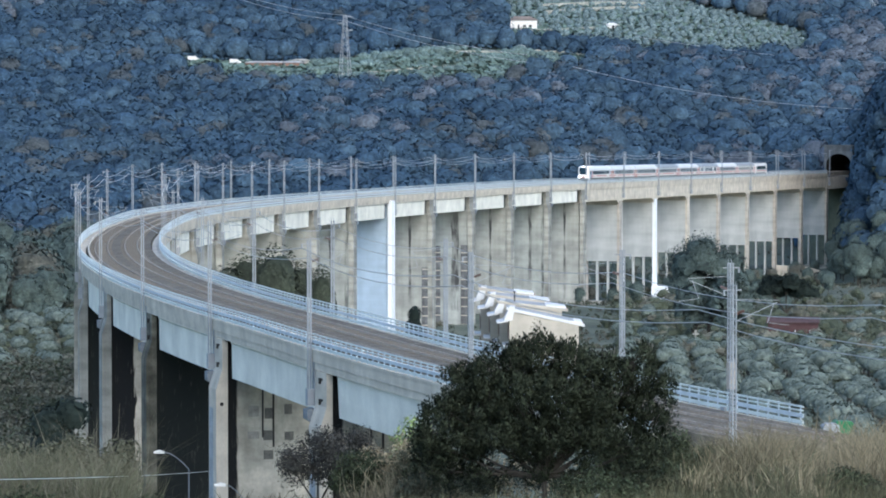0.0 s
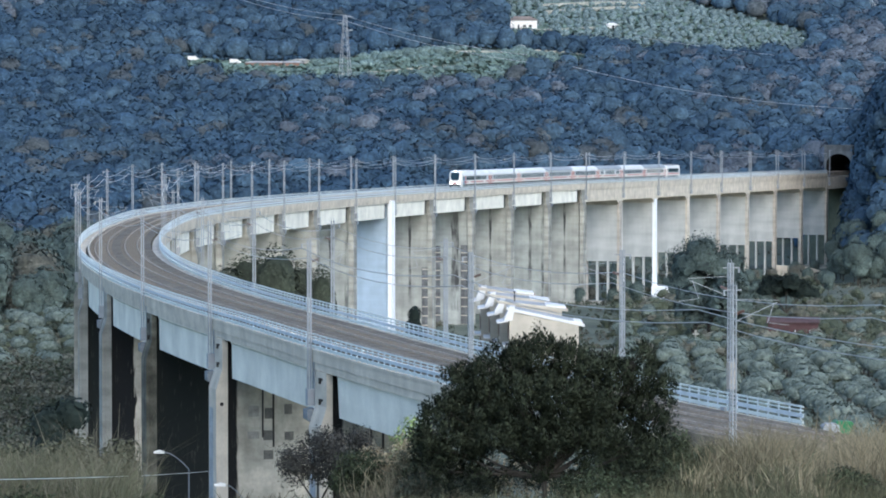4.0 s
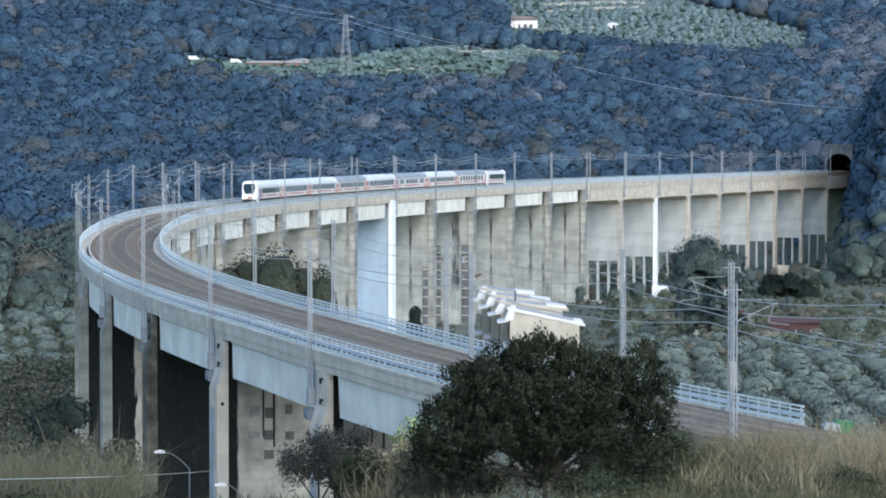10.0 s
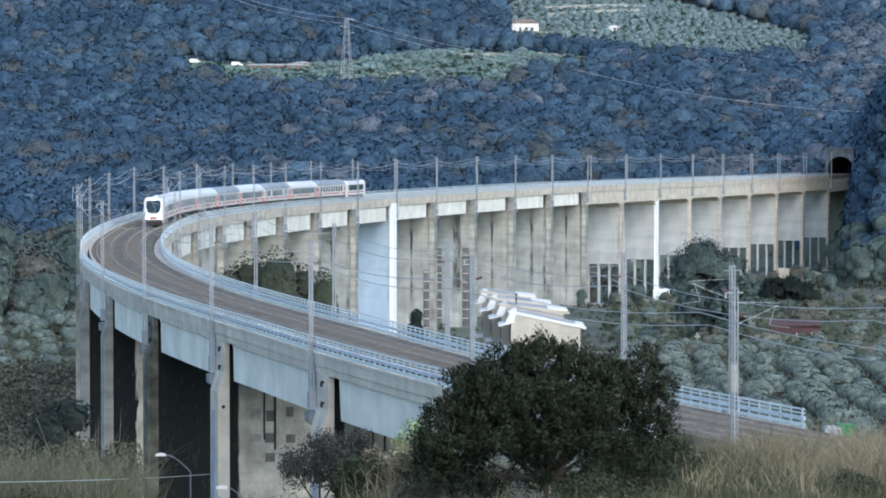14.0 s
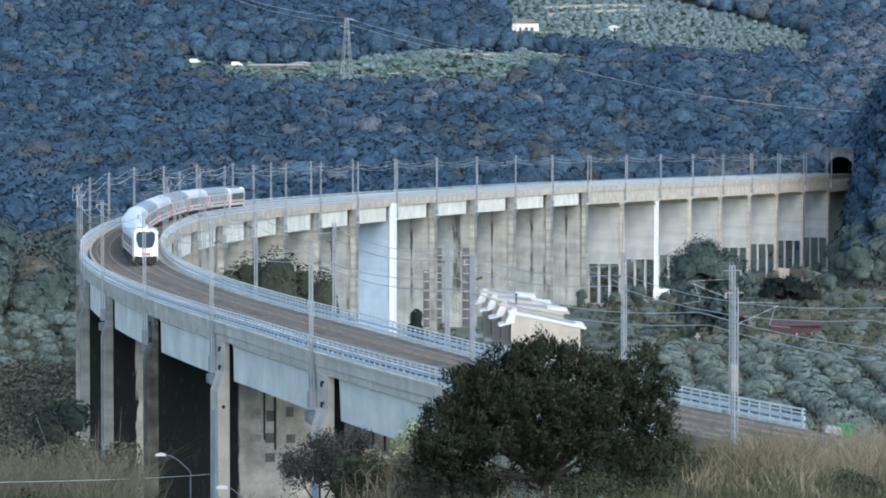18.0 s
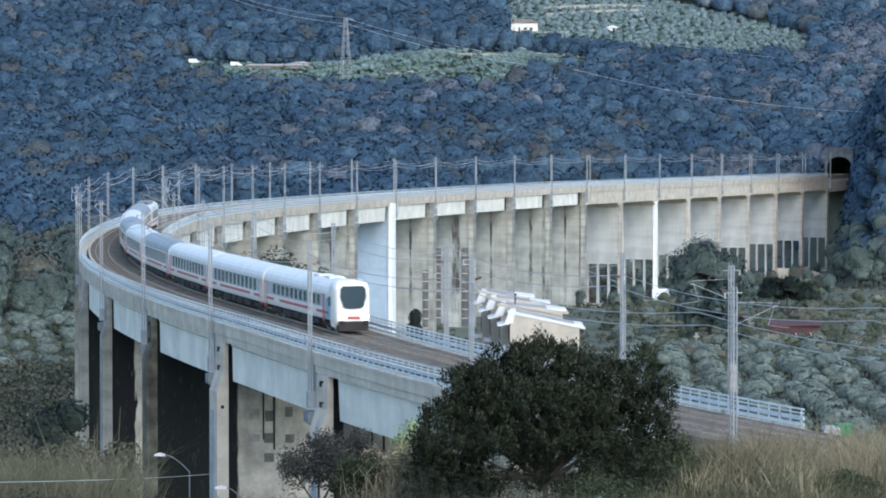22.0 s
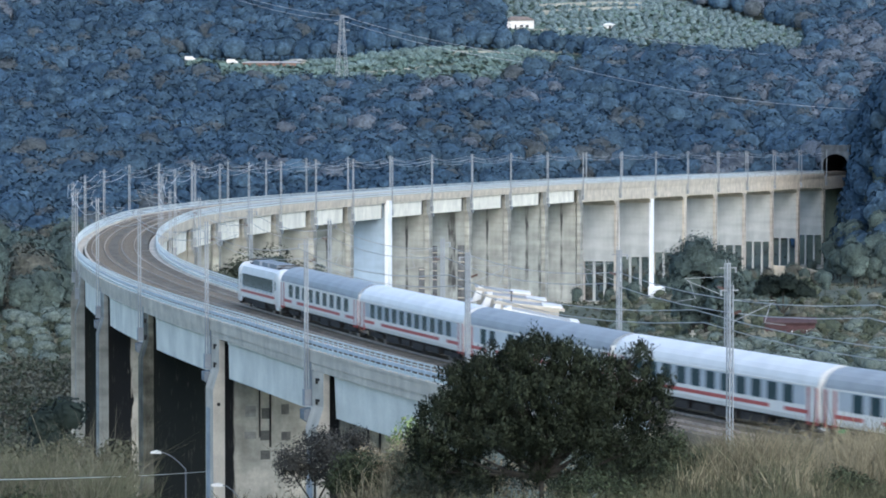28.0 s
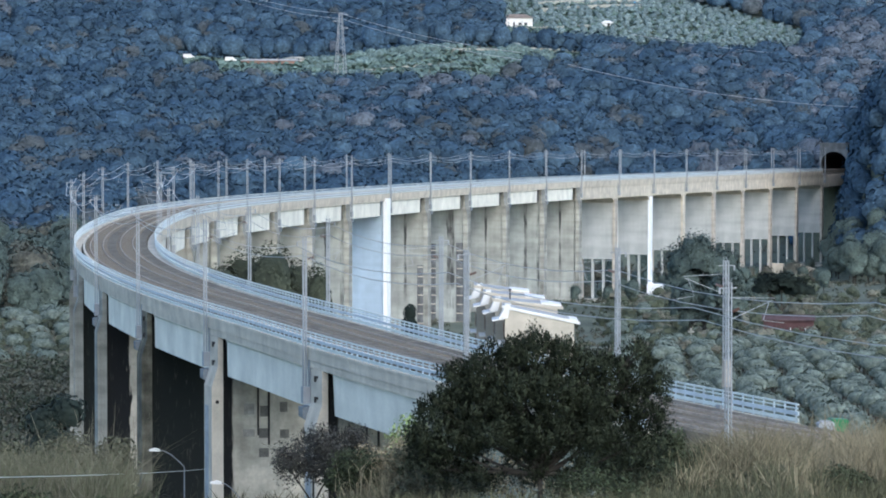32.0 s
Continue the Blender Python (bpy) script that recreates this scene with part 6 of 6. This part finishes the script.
def build_foreground():
    r = np.random.default_rng(51)
    # golden dry reeds on the near slope, with greener growth among them
    tagged(new("dry_reeds", quads("dry_reeds", np.concatenate([
        blades(r, patch(r, 74, 97, 112, 150, 300), 13000, 2.6, .22, .014, .08), blades(r, patch(r, 97, 109, 112, 140, 120), 4500, 1.8, .22, .014, .08), blades(r, patch(r, 109, 122, 112, 150, 200), 8000, 2.8, .22, .014, .08), blades(r, patch(r, 80, 122, 120, 150, 70), 1100, 3.3, .12, .024, .06), blades(r, patch(r, 58, 80, 122, 142, 100), 2600, 2.2, .3, .02), blades(r, patch(r, 62, 100, 97, 112, 40), 420, 1.6, .05, .02, .05),
        blades(r, patch(r, -20, 2, 104, 124, 260), 5000, 2.1, .25, .014, .1)]), [M_REED])),
        "tall dry golden reeds on the near slope", "reeds", kind="stuff")
    tagged(new("green_growth", quads("green_growth", np.concatenate([
        blades(r, patch(r, 54, 92, 112, 136, 280), 9500, 2.1, .4, .02), blades(r, patch(r, 80, 122, 104, 120, 140), 3500, 1.1, .4, .016),
        blades(r, patch(r, -20, 0, 110, 126, 60), 1600, 1.2, .3, .02), blades(r, patch(r, -60, 110, 88, 100, 200), 4000, .7, .4, .014), blades(r, patch(r, 52, 100, 98, 108, 50), 1300, 1.3, .1, .02, .07)]), [M_GRASS])),
        "rough green grass and weeds on the slope", "grass", kind="stuff")
    # cane thicket lower down on the far side of the slope
    tagged(new("cane_thicket", quads("cane_thicket", np.concatenate([
        blades(r, patch(r, -121, -86, 188, 214, 250), 14000, 5.2, .4, .022, .07), blades(r, patch(r, -121, -94, 205, 222, 110), 5000, 5.6, .4, .022, .07)]), [M_CANE])),
        "tall pale cane thicket below the viaduct", "cane", kind="stuff")
    tagged(new("cane_plumes", quads("cane_plumes", np.concatenate([
        blades(r, patch(r, -121, -87, 186, 212, 240), 3000, 6.2, .35, .018, .06), blades(r, patch(r, -92, -84, 200, 208, 40), 900, 7.4, .35, .018, .06)]), [M_PLUME])),
        "pale dry plumes standing out of the cane", "cane", kind="stuff")
    for a, y, w, h, mt, nm, lab, n, leaf in (
            (-117, 190, 2.4, 3.6, M_SHRUB, "shrub", "green shrub at the edge of cane", 2600, .22),
            (-109, 180, 2.6, 2.6, M_SHRUB, "shrub", "pale green low shrub below the cane", 2600, .22),
            (-92, 184, 2.0, 2.4, M_SHRUB, "shrub", "green bush at the foot of cane", 2200, .22),
            (-116, 216, 3.4, 8.2, M_BRUSH, "brushwood", "tall olive-brown brushwood in the cane thicket", 7500, .24),
            (-106, 210, 3.2, 7.4, M_BRUSH, "brushwood", "olive-brown brushwood among cane stems", 7500, .24),
            (-97, 206, 3.0, 7.2, M_BRUSH, "brushwood", "olive-brown brushwood below the viaduct piers", 7500, .24),
            (-88, 206, 2.0, 7.8, M_BRUSH, "brushwood", "low olive-brown brushwood by the piers", 7000, .24),
            (-112, 196, 3.0, 4.4, M_BRUSH, "brushwood", "low olive-brown brushwood at the cane's edge", 4600, .26),
            (-98, 192, 3.0, 3.8, M_SHRUB, "shrub", "dull green bramble below the cane", 4600, .24),
            (-84, 194, 2.6, 3.4, M_SHRUB, "shrub", "dull green bramble near the street lamp", 4200, .24),
            (62, 118, 1.0, 2.3, M_BRUSH, "brushwood", "olive-brown brushwood beside the evergreen tree", 5200, .1),
            (70, 120, 1.1, 2.1, M_SHRUB, "shrub", "olive green shrub beside the reeds", 5200, .1),
            (75, 117, 1.0, 1.9, M_BRUSH, "brushwood", "low olive-brown brushwood before the reeds", 4600, .1),
            (57, 110, 1.2, 1.5, M_SHRUB, "shrub", "dark olive shrub at the slope's edge", 4600, .1),
            (88, 110, 1.2, 1.2, M_BRUSH, "brushwood", "low brown brushwood before golden reeds", 4200, .09),
            (104, 109, 1.3, 1.1, M_SHRUB, "shrub", "low green shrub before golden reeds", 4200, .09),
            (-14, 108, 1.1, 2.5, M_DRYLEAF, "dry_bush", "pale dry bush on the near slope", 4200, .08),
            (-6, 106, 1.0, 2.4, M_BRUSH, "brushwood", "olive-brown brushwood under the evergreen tree", 4600, .09),
            (-76, 205, 2.4, 3.8, M_TWIG, "shrub", "brown bare shrub by the piers", 2200, .2),
            (-33, 108, 1.3, 3.1, M_TWIG, "bare_bush", "grey-brown twiggy bush on the near slope", 9000, .075),
            (-25.5, 109, 1.2, 3.0, M_TWIG, "bare_bush", "grey-brown twiggy bush with dry leaves", 7000, .075),
            (-22, 106, .9, 2.2, M_SHRUB, "shrub", "olive green shrub among dry weeds", 3800, .09),
            (-8.5, 118, .75, 3.8, M_SPRING, "sapling", "sapling with fresh light green leaves", 1500, .13),
            (-5, 112, 1.1, 2.9, M_DRYLEAF, "dry_bush", "pale dry bush beside the evergreen tree", 4500, .08),
            (57, 113, 1.1, 2.7, M_SHRUB, "shrub", "dense green shrub before the end of the viaduct", 6000, .1),
            (46, 116, 1.2, 2.3, M_SHRUB, "shrub", "soft green shrub between tree and reeds", 5200, .1),
            (53, 117, 1.2, 2.2, M_SHRUB, "shrub", "green weedy shrub before the track", 5200, .1),
            (66, 116, 1.1, 1.9, M_SHRUB, "shrub", "green shrub beside dry reeds", 4200, .09),
            (78, 114, 1.2, 1.4, M_SHRUB, "shrub", "low green shrub in front of reeds", 4000, .09),
            (2, 104, 1.6, 1.6, M_BRUSH, "brushwood", "pale olive-brown brushwood under the evergreen tree", 4500, .08),
            (22, 106, 1.8, 1.7, M_DRYLEAF, "dry_bush", "pale dry bush behind the tree's foot", 4500, .08),
            (42, 97, 1.4, 1.1, M_SHRUB, "shrub", "dull green low bush at the tree's foot", 3500, .08),
            (52, 108, 1.2, 1.0, M_SHRUB, "shrub", "low green shrub under the tree", 3000, .09)):
        x = across(a, y)
        cr = [((0, 0, h * .6), (w, w, h * .42)), ((w * .4, 0, h * .45), (w * .7, w * .7, h * .36)), ((-w * .45, 0, h * .42), (w * .7, w * .7, h * .34))]
        tree(nm, lab, pose(x, y, float(ground_with_line(np.array([x]), np.array([y]))[0])), cr, mt, .05, n, leaf, r, "bush", 16, .3, closed=False)


build_foreground()

_r = np.random.default_rng(61)
_x0 = across(-101, 226)
tree("shrub", "dense dark evergreen shrub beside the cane thicket", pose(_x0, 226, float(ground_with_line(np.array([_x0]), np.array([226.0]))[0])),
     [((-.7, 0, 9.4), (1.2, 1.3, 1.3)), ((.7, 0, 10.0), (1.2, 1.3, 1.3)), ((0, -.3, 8.0), (1.7, 1.6, 1.8)), ((0, 0, 5.0), (1.6, 1.5, 2.8))], M_DARKPINE, .12, 1900, .34, _r, "bush", 9)


def motions():
    ts = [x * 0.5 for x in range(65)]
    slope = np.gradient(np.array(FRONT_Q), np.array(FRONT_T))

    def front(t):
        i = min(max(int(np.searchsorted(FRONT_T, t)) - 1, 0), len(FRONT_T) - 2)
        h = FRONT_T[i + 1] - FRONT_T[i]
        u = (t - FRONT_T[i]) / h
        a, b, c, d = FRONT_Q[i], FRONT_Q[i + 1], slope[i] * h, slope[i + 1] * h
        return (2 * u ** 3 - 3 * u * u + 1) * a + (u ** 3 - 2 * u * u + u) * c + (3 * u * u - 2 * u ** 3) * b + (u ** 3 - u * u) * d

    for k, c in enumerate(cars):
        mid, reach = (CAR * (k + .5), 9.5) if k < 8 else (CAR * 8 + LOCO / 2, 5.2)
        rows = []
        for t in ts:
            q = front(t) + mid
            a, b = track(q - reach, INN), track(q + reach, INN)
            rows.append((t, Matrix.Translation((a + b) / 2) @ (a - b).to_track_quat("X", "Z").to_matrix().to_4x4()))
        walk(c, rows)


motions()
